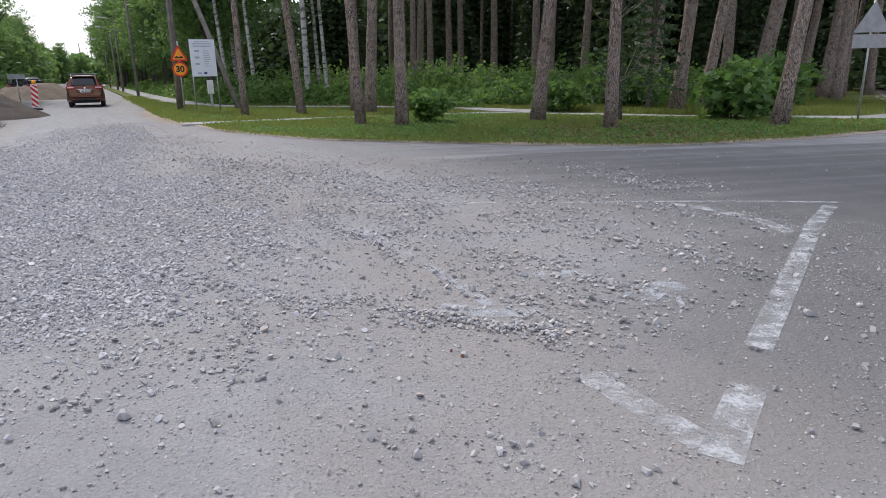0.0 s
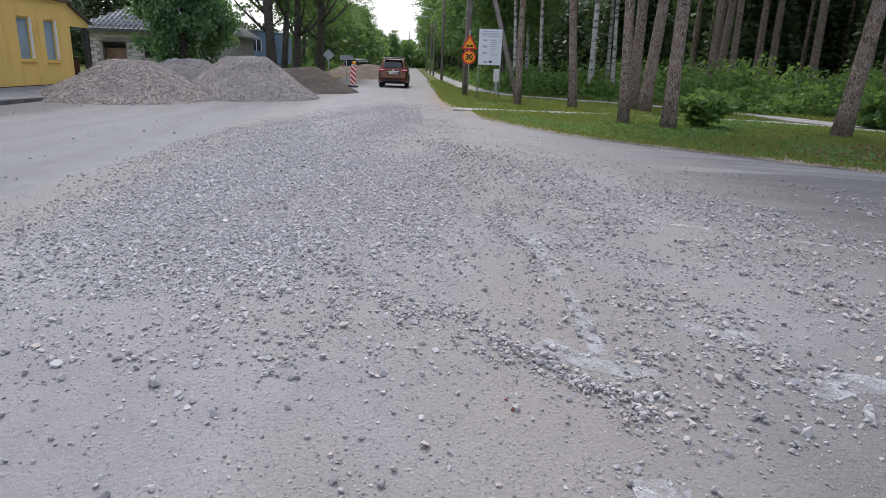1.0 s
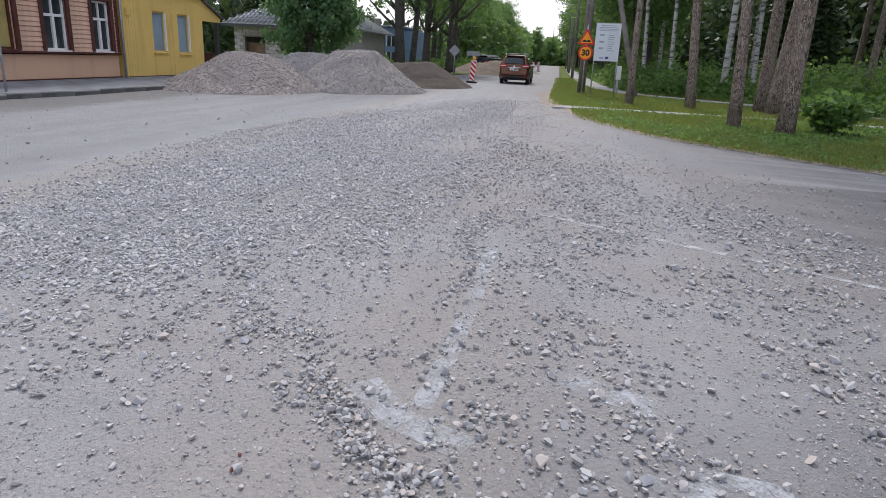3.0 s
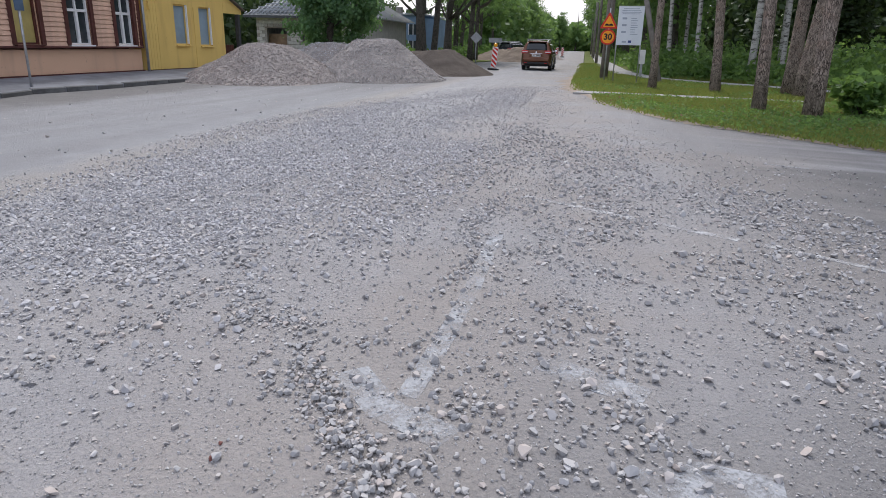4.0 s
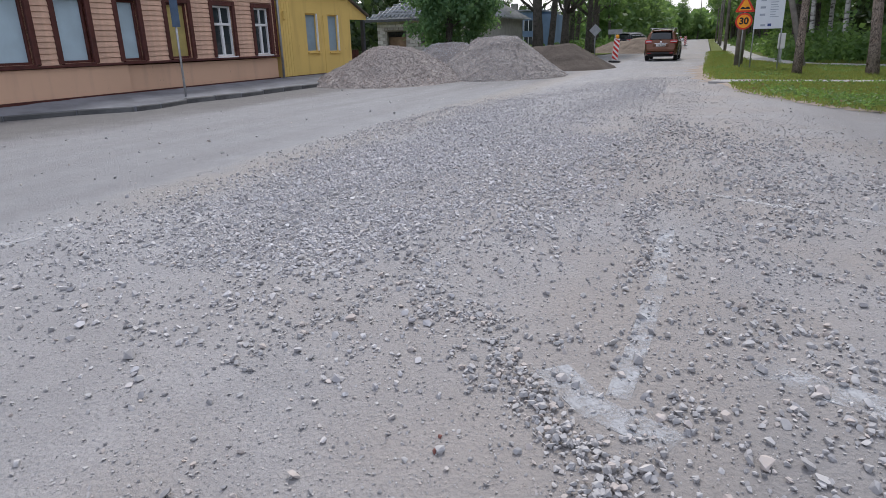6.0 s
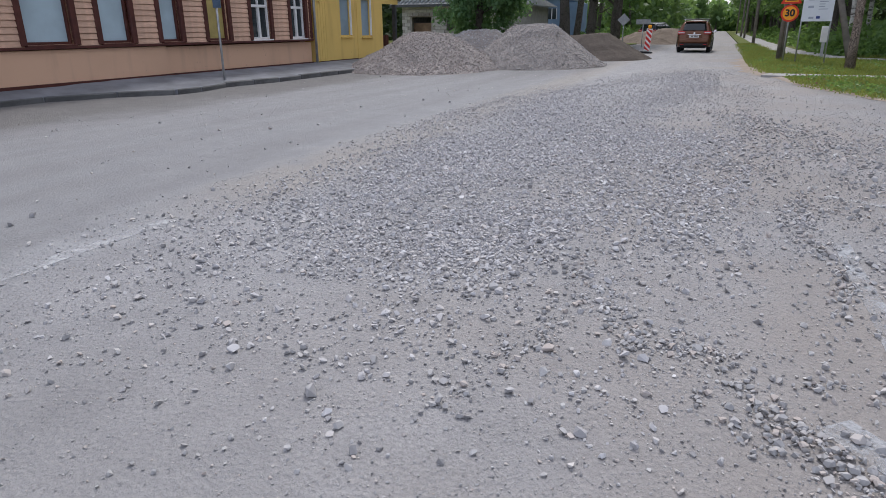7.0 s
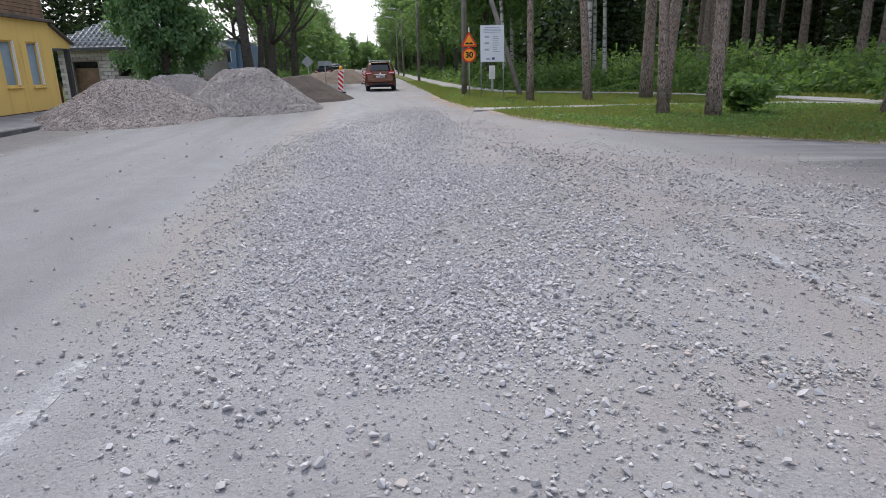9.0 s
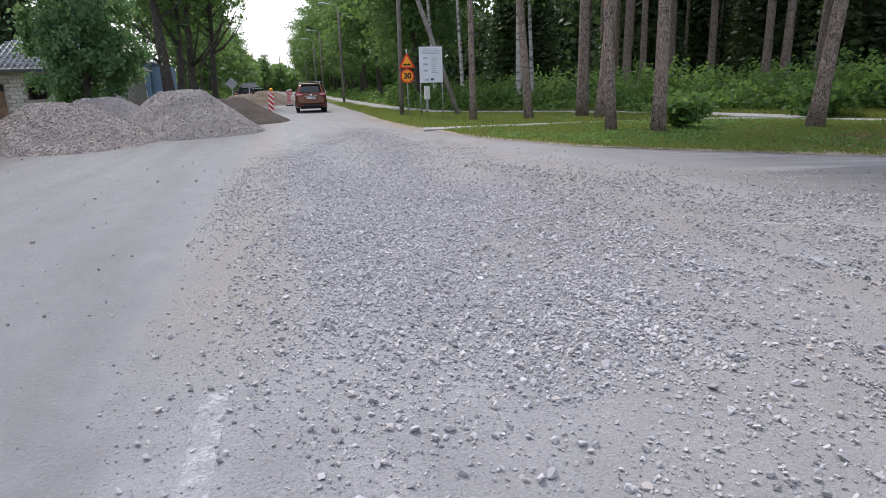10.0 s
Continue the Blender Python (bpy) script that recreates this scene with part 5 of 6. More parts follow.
def yellow_house():
    h = thing("house", "yellow plastered house with boarded windows and a brown boarded upper floor", "house", street(0, -11.2, 0.27))
    X0, X1, ZE = 21.3, 26.45, 2.93
    wins = [(23.06, 23.9, 0.84, 2.26), (24.66, 25.5, 0.81, 2.25)]
    wall_with_openings(h, "wall", X0, X1, -0.5, ZE, wins, 0.0, 0.3, YELLOW, "yellow plaster wall, cracked and stained")
    part("wall", boxed(X1 - 0.3, X1, 0.3, 7, -0.5, ZE), YELLOW, h)
    part("wall", boxed(X0, X0 + 0.3, 0.3, 7, -0.5, ZE), YELLOW, h)
    part("wall", boxed(X0 + 0.3, X1 - 0.3, 6.7, 7, -0.5, ZE), YELLOW, h)
    part("base_strip", boxed(X0, X1, -0.015, 0.02, -0.1, 0.025), BROWN, h)
    for a, b, lo, hi in wins:
        window(h, "window", a, b, lo, hi, SHUTTER, YELLOW, "plain", None, "window closed with a grey blue board")
        part("reveal", boxed(b - 0.05, b - 0.002, 0.0, 0.12, lo + 0.05, hi), WHITE, h, "white window reveal")
    for x in (21.34, 21.5, 21.66, 21.82, 21.98):
        part("plank", boxed(x, x + 0.148, -0.035, 0.0, 0.02, ZE - 0.02, 0.006), YELLOW, h, "upright yellow plank, paint peeling")
    part("cover_strip", boxed(24.28, 24.34, -0.02, 0.0, -0.02, 2.2, 0.004), YELLOW, h)
    part("meter_box", boxed(21.5, 21.64, -0.12, -0.036, 2.0, 2.28, 0.01), YELLOW, h)
    # eave strip and boarded upper floor
    part("eave_strip", boxed(X0, X1 + 0.12, -0.16, 0.3, ZE + 0.005, ZE + 0.1, 0.01), ROOF_D, h, "dark eave board")
    part("upper_wall", boxed(X0, X1 - 0.15, 0.06, 7, ZE + 0.1, 5.2), GABLE, h)
    for r in range(16):
        z = ZE + 0.11 + r * 0.13
        part("gable_board", boxed(X0, X1 - 0.13, 0.02, 0.058, z, z + 0.12, 0.005), GABLE, h)
    gable_roof(h, X0, X1 - 0.15, 0.06, 7, 5.2, 1.6, 0.35, ROOF_D)
    # lean-to porch
    xa, xb, za, zb = X1, 28.05, 2.86, 2.24
    bm = bmesh.new()
    t = 0.07
    vs = [bm.verts.new(c) for c in ((xa, -0.12, za), (xb, -0.12, zb), (xb, 5, zb), (xa, 5, za), (xa, -0.12, za + t), (xb, -0.12, zb + t), (xb, 5, zb + t), (xa, 5, za + t))]
    for f in ((0, 3, 2, 1), (4, 5, 6, 7), (0, 1, 5, 4), (1, 2, 6, 5), (2, 3, 7, 6), (3, 0, 4, 7)):
        bm.faces.new([vs[i] for i in f])
    part("porch_roof", bm, ROOF_D, h, "dark roof edge reaching over a porch")
    part("porch_gable", plate([(xa + 0.01, 2.1), (xb - 0.12, 2.1), (xb - 0.12, zb + 0.02), (xa + 0.01, za - 0.02)], 0.0, 0.08), YELLOW, h, "yellow boarding under the porch roof")
    part("porch_post", boxed(27.62, 27.78, -0.02, 0.14, -0.3, 2.1, 0.01), DARKMETAL, h, "dark grey porch post")
    part("porch_post", boxed(27.62, 27.78, 4.4, 4.56, -0.3, 2.3, 0.01), DARKMETAL, h)
    for i in range(15):
        part("fence_board", boxed(26.5 + i * 0.15, 26.63 + i * 0.15, 0.9, 0.93, -0.25, 0.85, 0.005), BROWN, h, "dark brown fence board")
    part("shed_wall", boxed(26.5, 29.0, 6.0, 6.2, -0.3, 1.7), GABLE, h)


def block_house():
    h = thing("house", "unfinished house of white building blocks with a grey tiled hip roof", "house", street(42, -17.8, 0.05))
    L = 7.4    # front, along local -y
    holes = [(0.7, 2.1, 0.0, 2.05), (3.2, 4.2, 1.2, 2.05)]
    bm = bmesh.new()
    cur = 0.0
    for a, b, lo, hi in holes:
        box(bm, 0.03, 0.3, -a, -cur, -0.3, 2.8)
        box(bm, 0.03, 0.3, -b, -a, hi, 2.8)
        if lo > 0:
            box(bm, 0.03, 0.3, -b, -a, -0.3, lo)
        cur = b
    box(bm, 0.03, 0.3, -L, -cur, -0.3, 2.8)
    part("wall", bm, MORTAR, h, "mortar and wall core of the unfinished house")
    part("wall", boxed(0.3, 10, -0.27, 0.0, -0.3, 2.8), MORTAR, h)
    part("wall", boxed(0.3, 10, -L, -L + 0.27, -0.3, 2.8), BLOCK, h)
    part("wall", boxed(10, 10.3, -L, 0, -0.3, 2.8), MORTAR, h)
    # brown panel added to lighten the black opening, in place of a lean-to
    part("inner_boarding", boxed(0.5, 0.55, -2.4, -0.4, -0.2, 1.7), GABLE, h, "brown panel added inside the opening, standing for a lean-to seen through it")
    part("lintel", boxed(-0.03, 0.3, -2.45, -0.5, 2.06, 2.3, 0.01), TIMBER, h, "brown timber lintel")
    me = bpy.data.meshes.new("block")
    bm = boxed(0.0, 0.06, -0.19, 0.19, 0.0, 0.195, 0.012)
    bm.to_mesh(me)
    bm.free()
    me.materials.append(BLOCK)
    for r in range(13):
        z = 0.0 + r * 0.212
        for i in range(26):
            y = 0.2 + i * 0.4 + (0.2 if r % 2 else 0)
            if y > L - 0.2 or any(a - 0.16 < y < b + 0.16 and lo - 0.19 < z < hi for a, b, lo, hi in holes):
                continue
            o = new("block", me)
            o.parent = h
            o.location = (-0.03, -y, z)
    # hip roof
    ov, ze, zr = 0.6, 2.82, 5.4
    c = [(-ov, ov), (-ov, -L - ov), (10.3 + ov, -L - ov), (10.3 + ov, ov)]
    r0, r1 = (5.15, -3.2), (5.15, -L + 3.2)
    for name, pts in (("roof", [(*c[0], ze), (*r0, zr), (*r1, zr), (*c[1], ze)]), ("roof", [(*c[2], ze), (*r1, zr), (*r0, zr), (*c[3], ze)]), ("roof", [(*c[1], ze), (*r1, zr), (*c[2], ze)]), ("roof", [(*c[3], ze), (*r0, zr), (*c[0], ze)])):
        bm = bmesh.new()
        f = bm.faces.new([bm.verts.new(p) for p in pts])
        bmesh.ops.solidify(bm, geom=[f], thickness=0.1)
        part(name, bm, ROOF_G, h, "grey metal tile roof")
    part("fascia", boxed(-ov - 0.02, -ov + 0.06, -L - ov, ov, ze - 0.16, ze - 0.02), DARKMETAL, h)
    # tile courses and ribs on the front slope
    for i in range(1, 12):
        t = i / 12
        y0, y1 = ov + (r0[1] - ov) * t, -L - ov + (r1[1] + L + ov) * t
        x, z = -ov + (5.15 + ov) * t, ze + (zr - ze) * t
        part("tile_course", boxed(x - 0.04, x + 0.06, y1, y0, z + 0.07, z + 0.145, 0.01), ROOF_G, h)
    for i in range(28):
        y = ov - 0.15 - i * 0.3
        t = min(1.0, max(0.05, (ov - y) / (ov - r0[1]) if y > r0[1] else ((y + L + ov) / (r1[1] + L + ov) if y < r1[1] else 1.0)))
        t = max(0.04, t - 0.05)
        q = [(-ov, y, ze + 0.09), (-ov + (5.15 + ov) * t, y, ze + 0.09 + (zr - ze) * t)]
        part("tile_rib", tube(bmesh.new(), q, [0.04, 0.04], 5), ROOF_G, h)


def blue_house():
    h = thing("house", "blue plastered house with white windows behind the trees", "house", street(64, -12.0, 0.05))
    part("wall", boxed(0, 9, 0, 5.2, -0.3, 3.85), BLUE_H, h)
    part("wall", boxed(0.5, 6, -1.3, 0, -0.3, 3.6), BLUE_H, h)
    part("roof", boxed(-0.25, 9.2, -0.3, 5.4, 3.85, 4.0, 0.02), ROOF_G, h)
    part("chimney", boxed(2.0, 2.6, 2.6, 3.2, 4.0, 4.7, 0.02), MORTAR, h)
    for y, z in ((0.4, 2.1), (2.2, 2.1), (3.9, 2.1), (0.4, 0.6), (2.2, 0.6)):
        w = part("window", boxed(-0.02, 0.03, y, y + 0.95, z, z + 0.95), GLASS, h, "window with a white frame")
        for b in ((y, y + 0.07, z, z + 0.95), (y + 0.44, y + 0.51, z, z + 0.95), (y + 0.88, y + 0.95, z, z + 0.95)):
            part("window_frame", boxed(-0.05, -0.021, b[0], b[1], b[2], b[3]), WHITE, w)


orange_house()
yellow_house()
block_house()
blue_house()


# ---- signs, poles, barriers ----
def text_mesh(name, body, size, depth):
    cu = bpy.data.curves.new(name, "FONT")
    cu.body, cu.size, cu.extrude, cu.align_x, cu.align_y, cu.offset = body, size, depth, "CENTER", "CENTER", 0.012
    o = new(name, cu)
    bpy.context.view_layer.update()
    me = bpy.data.meshes.new_from_object(o)
    bpy.data.objects.remove(o)
    return me


def rounded(pts, r, n=4):
    """Outline with its corners rounded."""
    out = []
    for i, p in enumerate(pts):
        p, a, b = Vector(p), Vector(pts[i - 1]), Vector(pts[(i + 1) % len(pts)])
        p0, p1 = p + (a - p).normalized() * r, p + (b - p).normalized() * r
        for k in range(n + 1):
            t = k / n
            out.append(tuple((1 - t) ** 2 * p0 + 2 * t * (1 - t) * p + t * t * p1))
    return out


def disc(r, n=40, cz=0.0):
    return [(r * math.cos(6.28319 * k / n), cz + r * math.sin(6.28319 * k / n)) for k in range(n)]


def facing(s, d, z=0.0, turn=0.0):
    """Pose whose local -y looks back along the street, local x to its right."""
    p = P(s, d, z)
    return pose(p.x, p.y, p.z, 0, 0, YAW - 90 + turn)


def warning_signs():
    h = thing("road_sign", "orange warning triangle over a round 30 limit on one pole", "road sign", facing(30.2, 4.32, 0.04, -4))
    part("pole", tube(bmesh.new(), [(0, 0.05, -0.3), (0, 0.05, 1.5), (0.01, 0.05, 2.95)], [0.03, 0.03, 0.03], 10), METAL, h)
    tri = [(-0.37, 2.14), (0.37, 2.14), (0, 2.80)]
    t = part("triangle_sign", plate(rounded(tri, 0.07), -0.005, 0.012), SIGN_R, h, "orange triangle with a red border and a bump symbol")
    part("sign_face", plate(rounded([(-0.255, 2.205), (0.255, 2.205), (0, 2.665)], 0.05), -0.011, -0.0051), SIGN_Y, t)
    bump_pts = [(-0.17, 2.25), (0.17, 2.25), (0.17, 2.285)] + [(0.17 - 0.34 * k / 24, 2.285 + 0.05 * abs(math.sin(2 * math.pi * k / 24))) for k in range(1, 24)] + [(-0.17, 2.285)]
    part("bump_symbol", plate(bump_pts, -0.017, -0.0112), BLACK, t)
    r = part("round_sign", plate(disc(0.31, 40, 1.80), -0.005, 0.012), SIGN_R, h, "round orange sign with a red rim")
    part("sign_face", plate(disc(0.245, 40, 1.80), -0.011, -0.0051), SIGN_Y, r)
    me = text_mesh("speed_figure", "30", 0.34, 0.003)
    me.materials.append(BLACK)
    o = new("speed_figure", me)
    o.parent = r
    o.matrix_basis = pose(0, -0.015, 1.80, 90, 0, 0)
    tagged(o, "black figure 30")


def info_board():
    h = thing("information_board", "white construction information board on two steel legs", "board", facing(28.9, 5.1, 0.04, -8))
    for x in (-0.47, 0.47):
        part("leg", tube(bmesh.new(), [(x, 0.05, -0.3), (x, 0.05, 2.9)], [0.025, 0.025], 8), METAL, h)
    b = part("panel", boxed(-0.49, 0.49, 0.0, 0.025, 1.49, 2.95, 0.006), PAPER, h)
    part("frame", boxed(-0.5, 0.5, 0.003, 0.03, 2.94, 2.965), METAL, b)
    rnd_ = random.Random(3)
    rows = [(2.86, 0.3, 0.025), (2.79, 0.36, 0.022), (2.73, 0.38, 0.022), (2.67, 0.34, 0.022)]
    for z, w, t in rows:
        part("text_bar", boxed(-w, w, -0.006, -0.001, z - t / 2, z + t / 2), PRINT, b)
    for i in range(8):
        z = 2.5 - i * 0.085
        part("text_bar", boxed(0.02, 0.02 + rnd_.uniform(0.18, 0.32), -0.006, -0.001, z - 0.012, z + 0.012), PRINT, b)
        if i % 3 == 0:
            part("emblem", boxed(-0.32, -0.14, -0.006, -0.001, z - 0.04, z + 0.035), PRINT, b)
    part("emblem", boxed(-0.02, 0.1, -0.006, -0.001, 1.58, 1.67), PRINT_B, b, "dark blue printed emblem")
    part("emblem", boxed(-0.26, -0.1, -0.006, -0.001, 1.58, 1.65), PRINT, b)


def utility_pole(s, d, high, r, lamp=False, lean=0.0):
    h = thing("street_lamp" if lamp else "utility_pole", "weathered wooden pole with a street lamp on an arm" if lamp else "weathered wooden utility pole beside the street",
              "street lamp" if lamp else "pole", facing(s, d, 0), "poles along the street")
    part("pole", tube(bmesh.new(), [(0, 0, -0.3), (lean * high / 2, 0, high / 2), (lean * high, 0, high)], [r, r * 0.88, r * 0.75], 12, 0.05, int(s)), POLE_W, h)
    if lamp:
        part("arm", tube(bmesh.new(), [(0, 0, high - 0.3), (-0.5, -0.1, high + 0.1), (-1.2, -0.2, high + 0.2)], [0.03, 0.03, 0.03], 8), METAL, h)
        part("lamp_head", boxed(-1.75, -1.1, -0.32, -0.08, high + 0.12, high + 0.28, 0.05), METAL, h, "pale grey lamp head")
    return h


def switch_box():
    h = thing("junction_box", "pale grey electrical box on a post in the grass", "electrical box", facing(34.5, 6.15, 0.04))
    part("post", boxed(-0.06, 0.06, -0.04, 0.04, -0.2, 0.7, 0.01), METAL, h)
    b = part("cabinet", boxed(-0.14, 0.14, -0.1, 0.1, 0.66, 1.32, 0.015), WHITE_P, h)
    part("door", boxed(-0.12, 0.12, -0.115, -0.101, 0.7, 1.28, 0.006), WHITE_P, b)


def barrier(s, d, lean, lamp, label):
    h = thing("traffic_barrier", label, "barrier", facing(s, d, 0.0) @ pose(0, 0, 0, 0, lean, 0), "barriers along the roadworks")
    part("foot", boxed(-0.32, 0.32, -0.2, 0.2, 0.0, 0.1, 0.03), RUBBER, h, "black rubber foot")
    p = part("panel", boxed(-0.16, 0.16, -0.02, 0.02, 0.1, 1.3, 0.015), WHITE_P, h)
    for i in range(5):
        z = 0.24 + i * 0.27
        corner = [(-0.155, z + 0.15), (-0.155, z), (0.155, z - 0.26), (0.155, z - 0.11)]
        part("stripe", plate([(x, min(max(q, 0.115 + 0.002 * j), 1.285 + 0.002 * j)) for j, (x, q) in enumerate(corner)], -0.027, -0.0205), RED, p, "red reflective stripe")
    if lamp:
        part("lamp", tube(bmesh.new(), [(0, 0, 1.3), (0, 0, 1.36), (0, 0, 1.46), (0, 0, 1.5)], [0.05, 0.1, 0.1, 0.06], 14), AMBER, h, "amber warning lamp")
    return h


def plate_on_pole(name, s, d, z, outline, material, high, label, turn=0, extra=None):
    h = thing(name, label, "road sign", facing(s, d, 0.0, turn))
    part("pole", tube(bmesh.new(), [(0, 0.04, -0.3), (0, 0.04, high)], [0.03, 0.03], 9), METAL, h)
    part("sign_plate", plate([(x, zz + z) for x, zz in outline], -0.006, 0.008), material, h)
    if extra:
        part("sign_plate", plate(extra, -0.006, 0.008), material, h)
    return h


warning_signs()
info_board()
utility_pole(32.6, 4.45, 8.5, 0.105, False, 0.012)
utility_pole(31.7, 4.25, 8.5, 0.085, False, 0.012)
utility_pole(61.5, 4.5, 8.3, 0.13, True)
utility_pole(89, 4.6, 8.3, 0.13, True)
utility_pole(104, 4.6, 8.3, 0.13, True)
utility_pole(135, 4.6, 8.3, 0.13, True)
brace = thing("pole_brace", "slanting wooden brace pole standing on the grass", "pole", facing(30.0, 6.65, 0))
part("pole", tube(bmesh.new(), [(0, 0, -0.2), (-0.85, 1.6, 3.5), (-2.15, 4.2, 9.0)], [0.12, 0.11, 0.09], 12, 0.05, 4), POLE_W, brace)
switch_box()
barrier(39.8, -1.75, 4, True, "red and white striped barrier panel with an amber lamp")
barrier(57.7, -0.4, -2, False, "red and white striped barrier panel beside the roadworks")
barrier(70.5, -0.2, 2, False, "red and white striped barrier panel farther along the road")
barrier(82, 0.2, 0, False, "red and white striped barrier panel farther along the road")
barrier(96, 0.4, 0, False, "red and white striped barrier panel farther along the road")
plate_on_pole("road_sign", 49.0, -4.3, 1.87, [(-0.42, 0), (0, -0.42), (0.42, 0), (0, 0.42)], SIGN_BACK, 2.0, "diamond road sign seen from its grey back")
plate_on_pole("road_sign", 52.0, -3.3, 1.75, [(-0.5, -0.17), (0.5, -0.17), (0.5, 0.17), (-0.5, 0.17)], SIGN_BACK, 1.8, "grey back of a rectangular street sign")
plate_on_pole("road_sign", 14.75, -9.75, 2.3, [(-0.1, -0.4), (0.1, -0.4), (0.1, 0.4), (-0.1, 0.4)], SIGN_BLUE, 2.7, "steel pole with a blue grey sign plate on the pavement", 62)
plate_on_pole("road_sign", 10.62, 19.75, 2.55, rounded([(-0.46, -0.16), (0.46, -0.16), (0, 0.66)], 0.06), SIGN_BACK, 3.4, "grey backs of a triangular sign and a plate below", -38,
              [(-0.45, 1.98), (0.45, 1.98), (0.45, 2.34), (-0.45, 2.34)])


# ---- cars ----
def lerp_table(table, x):
    return float(np.interp(x, [a for a, _ in table], [b for _, b in table]))


TOP = [(-2.30, 0.66), (-2.28, 0.95), (-2.24, 1.08), (-2.19, 1.15), (-2.04, 1.42), (-1.92, 1.58), (-1.75, 1.65), (-1.0, 1.70), (-0.2, 1.70), (0.35, 1.64), (0.8, 1.42), (1.25, 1.13), (1.42, 1.07), (2.0, 0.98), (2.25, 0.87), (2.34, 0.72), (2.38, 0.58)]


def car_width(x, z):
    w = 0.905 - 0.17 * max(0.0, (abs(x) - 1.85) / 0.5) ** 2
    if z < 0.55:
        w *= 0.965 + 0.035 * z / 0.55
    if z > 1.05:
        w *= 1 - 0.29 * ((z - 1.05) / 0.65) ** 1.1
    return w


def car_bottom(x):
    z = 0.30 + 0.12 * max(0.0, (abs(x) - 1.9) / 0.45)
    for c in (-1.35, 1.35):
        q = 0.405 ** 2 - (x - c) ** 2
        if q > 0:
            z = max(z, 0.35 + math.sqrt(q))
    return z


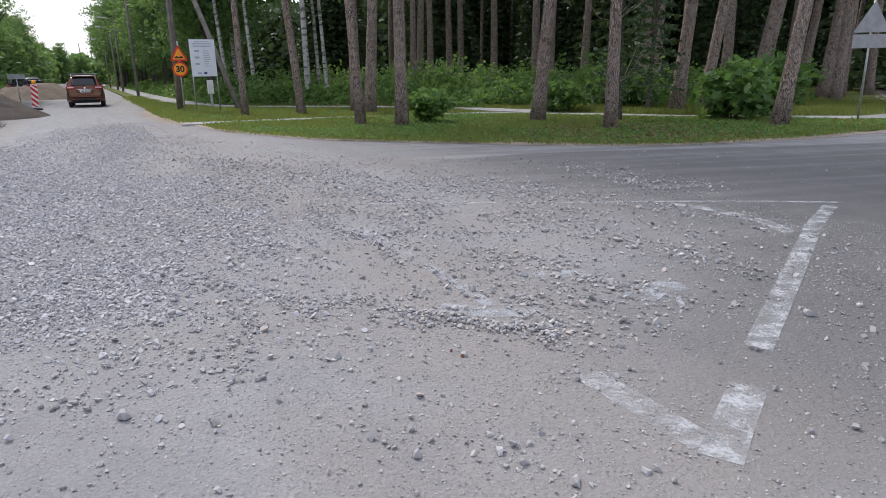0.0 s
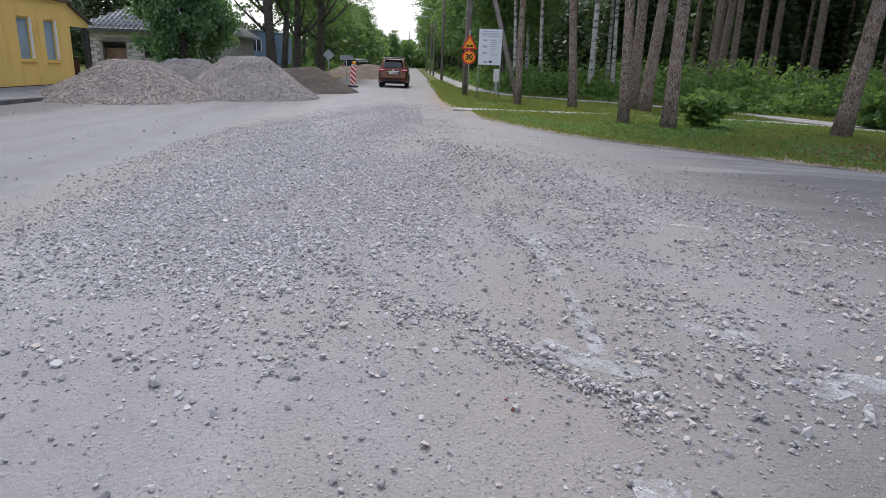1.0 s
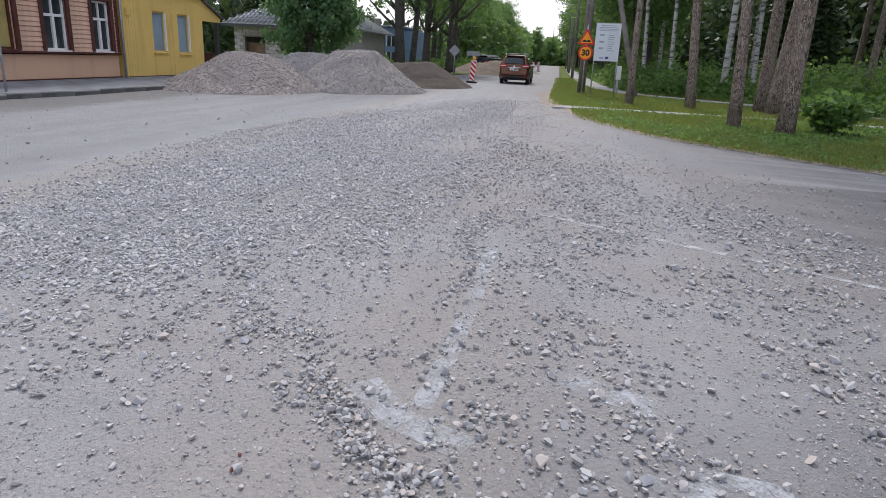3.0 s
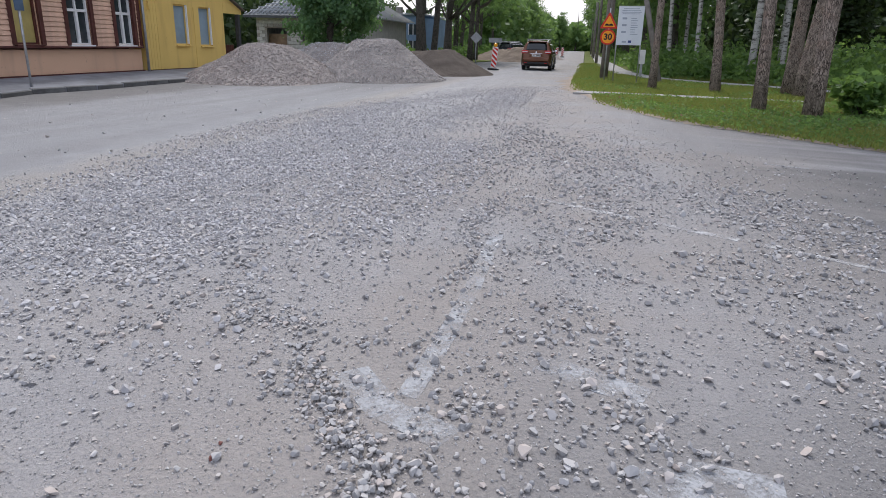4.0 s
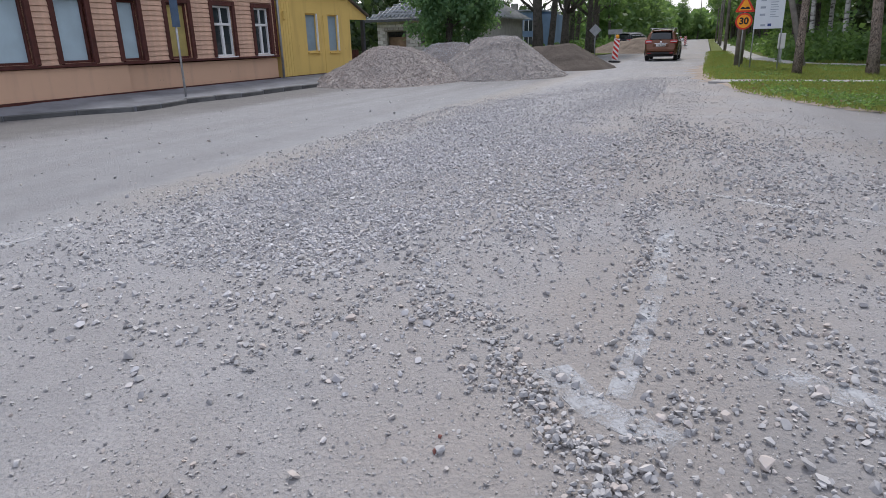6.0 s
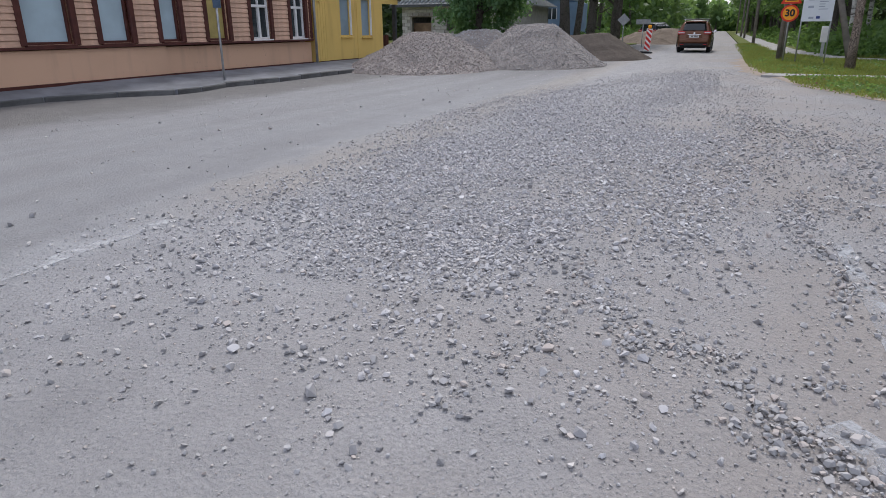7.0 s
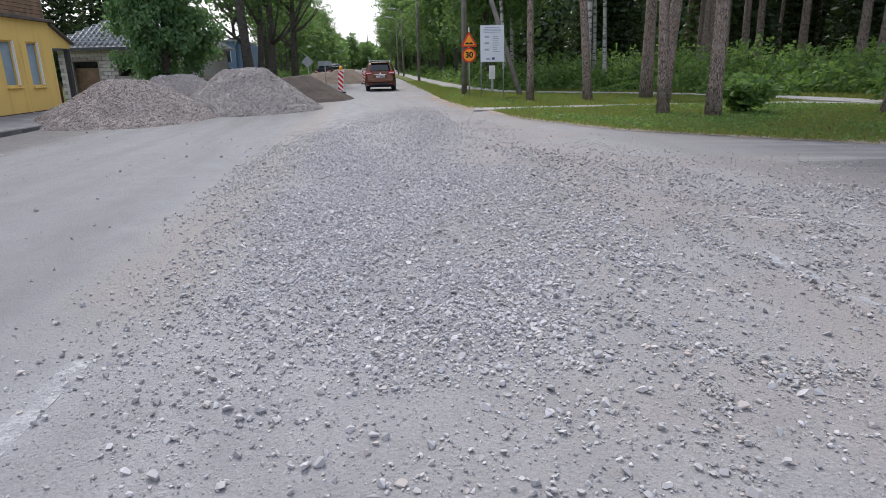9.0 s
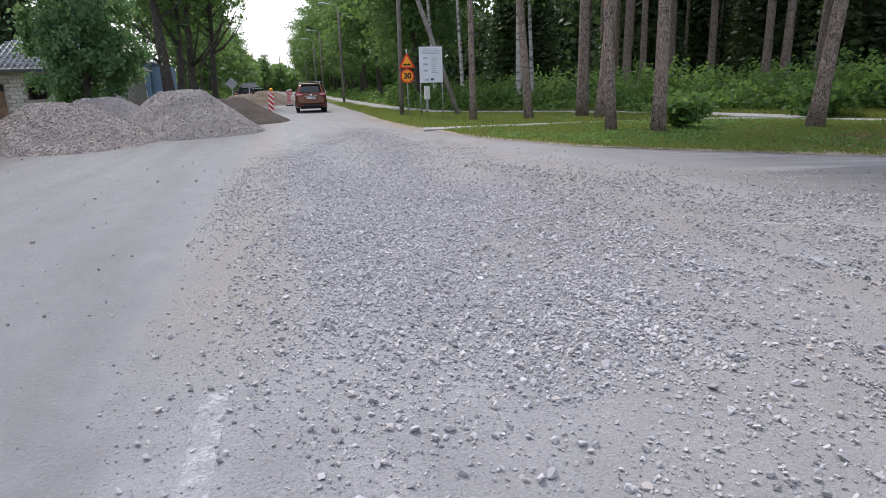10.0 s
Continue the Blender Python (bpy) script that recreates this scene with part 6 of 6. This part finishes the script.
def car(name, label, m, paint):
    h = thing(name, label, "car", m)
    bm = bmesh.new()
    xs = sorted(set([round(v, 4) for v in np.linspace(-2.30, 2.38, 70)] + [c + 0.405 * math.cos(a) * 0.999 for c in (-1.35, 1.35) for a in np.linspace(0, math.pi, 15)]))
    rings = []
    for x in xs:
        zb, zt = car_bottom(x), lerp_table(TOP, x)
        half = [(0.0, zb)]
        for k in range(11):
            z = zb + (zt - zb) * k / 11
            half.append((car_width(x, z), z))
        wt = car_width(x, zt)
        half += [(wt * 0.955, zb + (zt - zb) * 0.972), (wt * 0.86, zt), (wt * 0.45, zt + 0.018), (0.0, zt + 0.025)]
        ring = [bm.verts.new((x, y, z)) for y, z in half] + [bm.verts.new((x, -y, z)) for y, z in half[-2:0:-1]]
        rings.append(ring)
    for a, b in zip(rings, rings[1:]):
        for k in range(len(a)):
            f = bm.faces.new((a[k], a[(k + 1) % len(a)], b[(k + 1) % len(a)], b[k]))
            f.smooth = True
    bm.faces.new(rings[0])
    bm.faces.new(list(reversed(rings[-1])))
    bmesh.ops.recalc_face_normals(bm, faces=bm.faces)
    body = part("body", bm, paint, h)

    def patch(nm, pts, material, label_=""):
        b = bmesh.new()
        g = [[b.verts.new(p) for p in r] for r in pts]
        for r0, r1 in zip(g, g[1:]):
            for i in range(len(r0) - 1):
                b.faces.new((r0[i], r0[i + 1], r1[i + 1], r1[i])).smooth = True
        geom = b.faces[:]
        bmesh.ops.recalc_face_normals(b, faces=geom)
        bmesh.ops.solidify(b, geom=geom, thickness=0.006)
        return part(nm, b, material, h, label_)

    for sgn in (1, -1):
        for a, b in ((-1.78, -1.2), (-1.13, -0.24), (-0.16, 0.92)):
            pts = []
            for i in range(9):
                x = a + (b - a) * i / 8
                lo = 1.10 - 0.03 * x + (0.16 * max(0.0, (-1.35 - x)) / 0.43 if x < -1.35 else 0)
                hi = max(min(1.53, lerp_table(TOP, x) - 0.13), lo + 0.02)
                pts.append([(x, sgn * (car_width(x, lo + (hi - lo) * k / 4) + 0.008), lo + (hi - lo) * k / 4) for k in range(5)])
            patch("side_window", pts, CARGLASS)
        part("window_trim", tube(bmesh.new(), [(x, sgn * (car_width(x, 1.08 - 0.03 * x) + 0.006), 1.085 - 0.03 * x + (0.16 * max(0.0, (-1.35 - x)) / 0.43)) for x in (-1.8, -1.35, -0.8, 0, 0.9)], [0.012] * 5, 6), CHROME, h, "chrome window trim")
        part("roof_rail", tube(bmesh.new(), [(-1.7, sgn * 0.60, 1.66), (-1.5, sgn * 0.60, 1.74), (0.1, sgn * 0.60, 1.75), (0.3, sgn * 0.60, 1.66)], [0.018] * 4, 8), METAL, h, "silver roof rail")
        m_ = part("mirror", boxed(0.72, 0.86, sgn * 0.98 - 0.09, sgn * 0.98 + 0.09, 1.06, 1.22, 0.03), paint, h)
        part("mirror_glass", boxed(0.705, 0.718, sgn * 0.98 - 0.075, sgn * 0.98 + 0.075, 1.08, 1.2), CHROME, m_)
        for x in (-0.75, 0.25):
            part("door_handle", boxed(x - 0.11, x + 0.11, sgn * 0.915 - 0.018, sgn * 0.915 + 0.018, 0.93, 0.965, 0.012), CHROME, h, "chrome handle")
        part("sill_cladding", boxed(-0.95, 0.95, sgn * 0.885 - 0.03, sgn * 0.885 + 0.03, 0.27, 0.40, 0.02), PLASTIC, h, "black plastic cladding")
        for x in (-0.2, 0.88, -1.05):
            part("door_seam", boxed(x - 0.004, x + 0.004, sgn * 0.905 - 0.003, sgn * 0.905 + 0.004, 0.42, 1.06), PLASTIC, h)
        for c in (-1.35, 1.35):
            arc = [(c + 0.43 * math.cos(t), sgn * (car_width(c + 0.43 * math.cos(t), 0.5) + 0.002), 0.35 + 0.43 * math.sin(t)) for t in np.linspace(-0.1, math.pi + 0.1, 15)]
            part("wheel_arch", tube(bmesh.new(), arc, [0.035] * 15, 7), PLASTIC, h, "black plastic wheel arch")
            w = tube(bmesh.new(), [(c, sgn * 0.68, 0.35), (c, sgn * 0.69, 0.35), (c, sgn * 0.72, 0.35), (c, sgn * 0.87, 0.35), (c, sgn * 0.90, 0.35), (c, sgn * 0.905, 0.35)], [0.24, 0.31, 0.35, 0.35, 0.32, 0.245], 36)
            wheel = part("wheel", w, RUBBER, h, "black tyre")
            part("rim", tube(bmesh.new(), [(c, sgn * 0.89, 0.35), (c, sgn * 0.908, 0.35), (c, sgn * 0.915, 0.35)], [0.245, 0.245, 0.228], 36), PLASTIC, wheel)
            for i in range(5):
                for off in (-0.16, 0.16):
                    a = 2 * math.pi * i / 5 + off
                    b0, b1 = Vector((c + 0.05 * math.cos(a), sgn * 0.918, 0.35 + 0.05 * math.sin(a))), Vector((c + 0.235 * math.cos(a + off * 0.4), sgn * 0.918, 0.35 + 0.235 * math.sin(a + off * 0.4)))
                    part("spoke", tube(bmesh.new(), [b0, b1], [0.013, 0.02], 6), METAL, wheel, "bright alloy spoke")
            part("hub_cap", tube(bmesh.new(), [(c, sgn * 0.915, 0.35), (c, sgn * 0.93, 0.35)], [0.055, 0.045], 16), METAL, wheel)
        part("tail_light", boxed(-2.28, -1.98, sgn * 0.68 - 0.2, sgn * 0.68 + 0.2, 0.97, 1.16, 0.04), LAMP_RED, h, "red tail light")
        part("tail_light_lens", boxed(-2.293, -2.05, sgn * 0.68 - 0.17, sgn * 0.68 + 0.17, 1.03, 1.10, 0.02), LAMP_CLEAR, h, "clear tail light strip")
        part("headlight", boxed(2.02, 2.26, sgn * 0.62 - 0.16, sgn * 0.62 + 0.16, 0.78, 0.88, 0.03), LAMP_CLEAR, h, "clear headlight")
        part("rear_reflector", boxed(-2.362, -2.34, sgn * 0.6 - 0.09, sgn * 0.6 + 0.09, 0.42, 0.46), LAMP_RED, h)
    pts = [[(x - 0.014, y * (1.0 - 0.12 * t), lerp_table(TOP, x) + 0.032 - 0.03 * (y / 0.62) ** 2) for y in np.linspace(-0.62, 0.62, 9)] for t, x in [(i / 6, -2.185 + 0.265 * i / 6) for i in range(7)]]
    patch("rear_window", pts, CARGLASS)
    pts = [[(x + 0.01, y * (1.0 + 0.08 * t), lerp_table(TOP, x) + 0.034 - 0.03 * (y / 0.66) ** 2) for y in np.linspace(-0.62, 0.62, 9)] for t, x in [(i / 6, 0.42 + 0.78 * i / 6) for i in range(7)]]
    patch("windscreen", pts, CARGLASS)
    part("rear_spoiler", boxed(-2.02, -1.72, -0.56, 0.56, 1.625, 1.685, 0.025), paint, h)
    part("rear_bumper", boxed(-2.35, -2.0, -0.74, 0.74, 0.36, 0.50, 0.04), PLASTIC, h, "black plastic bumper")
    part("rear_bumper_cap", boxed(-2.36, -2.05, -0.79, 0.79, 0.505, 0.72, 0.06), paint, h)
    part("plate_recess", boxed(-2.305, -2.26, -0.42, 0.42, 0.79, 0.95, 0.012), paint, h)
    n = part("number_plate", boxed(-2.325, -2.307, -0.26, 0.26, 0.81, 0.92, 0.004), WHITE_P, h, "white plate with dark bars")
    for y in (0.14, 0.07, -0.02, -0.08, -0.14, -0.20):
        part("plate_bar", boxed(-2.329, -2.3255, y - 0.018, y + 0.018, 0.835, 0.9), BLACK, n)
    part("chrome_strip", boxed(-2.33, -2.27, -0.36, 0.36, 0.955, 0.985, 0.01), CHROME, h, "chrome strip over the plate")
    part("emblem", tube(bmesh.new(), [(-2.275, 0, 1.05), (-2.30, 0, 1.05)], [0.055, 0.05], 20), CHROME, h, "round chrome emblem")
    part("rear_wiper", tube(bmesh.new(), [(-2.225, 0.0, 1.17), (-2.15, 0.32, 1.24)], [0.012, 0.008], 6), PLASTIC, h)
    for x in (-1.25, -0.25):
        part("crossbar", boxed(x - 0.04, x + 0.04, -0.72, 0.72, 1.775, 1.805, 0.012), METAL, h, "silver roof crossbar")
        for sgn in (1, -1):
            part("crossbar_foot", boxed(x - 0.05, x + 0.05, sgn * 0.6 - 0.035, sgn * 0.6 + 0.035, 1.72, 1.776, 0.01), PLASTIC, h)
    part("underbody", boxed(-2.1, 2.1, -0.66, 0.66, 0.24, 0.36, 0.02), PLASTIC, h)
    part("front_bumper", boxed(2.2, 2.4, -0.7, 0.7, 0.34, 0.55, 0.05), PLASTIC, h)
    return h


car("car", "copper orange SUV with roof bars driving off along the dusty road", street(43.5, 0.65, 0.0, -1), CAR_PAINT)
car("car", "dark car parked behind the heaps beside the road", street(69.5, -3.6, 0.0, -25), CAR_DARK)
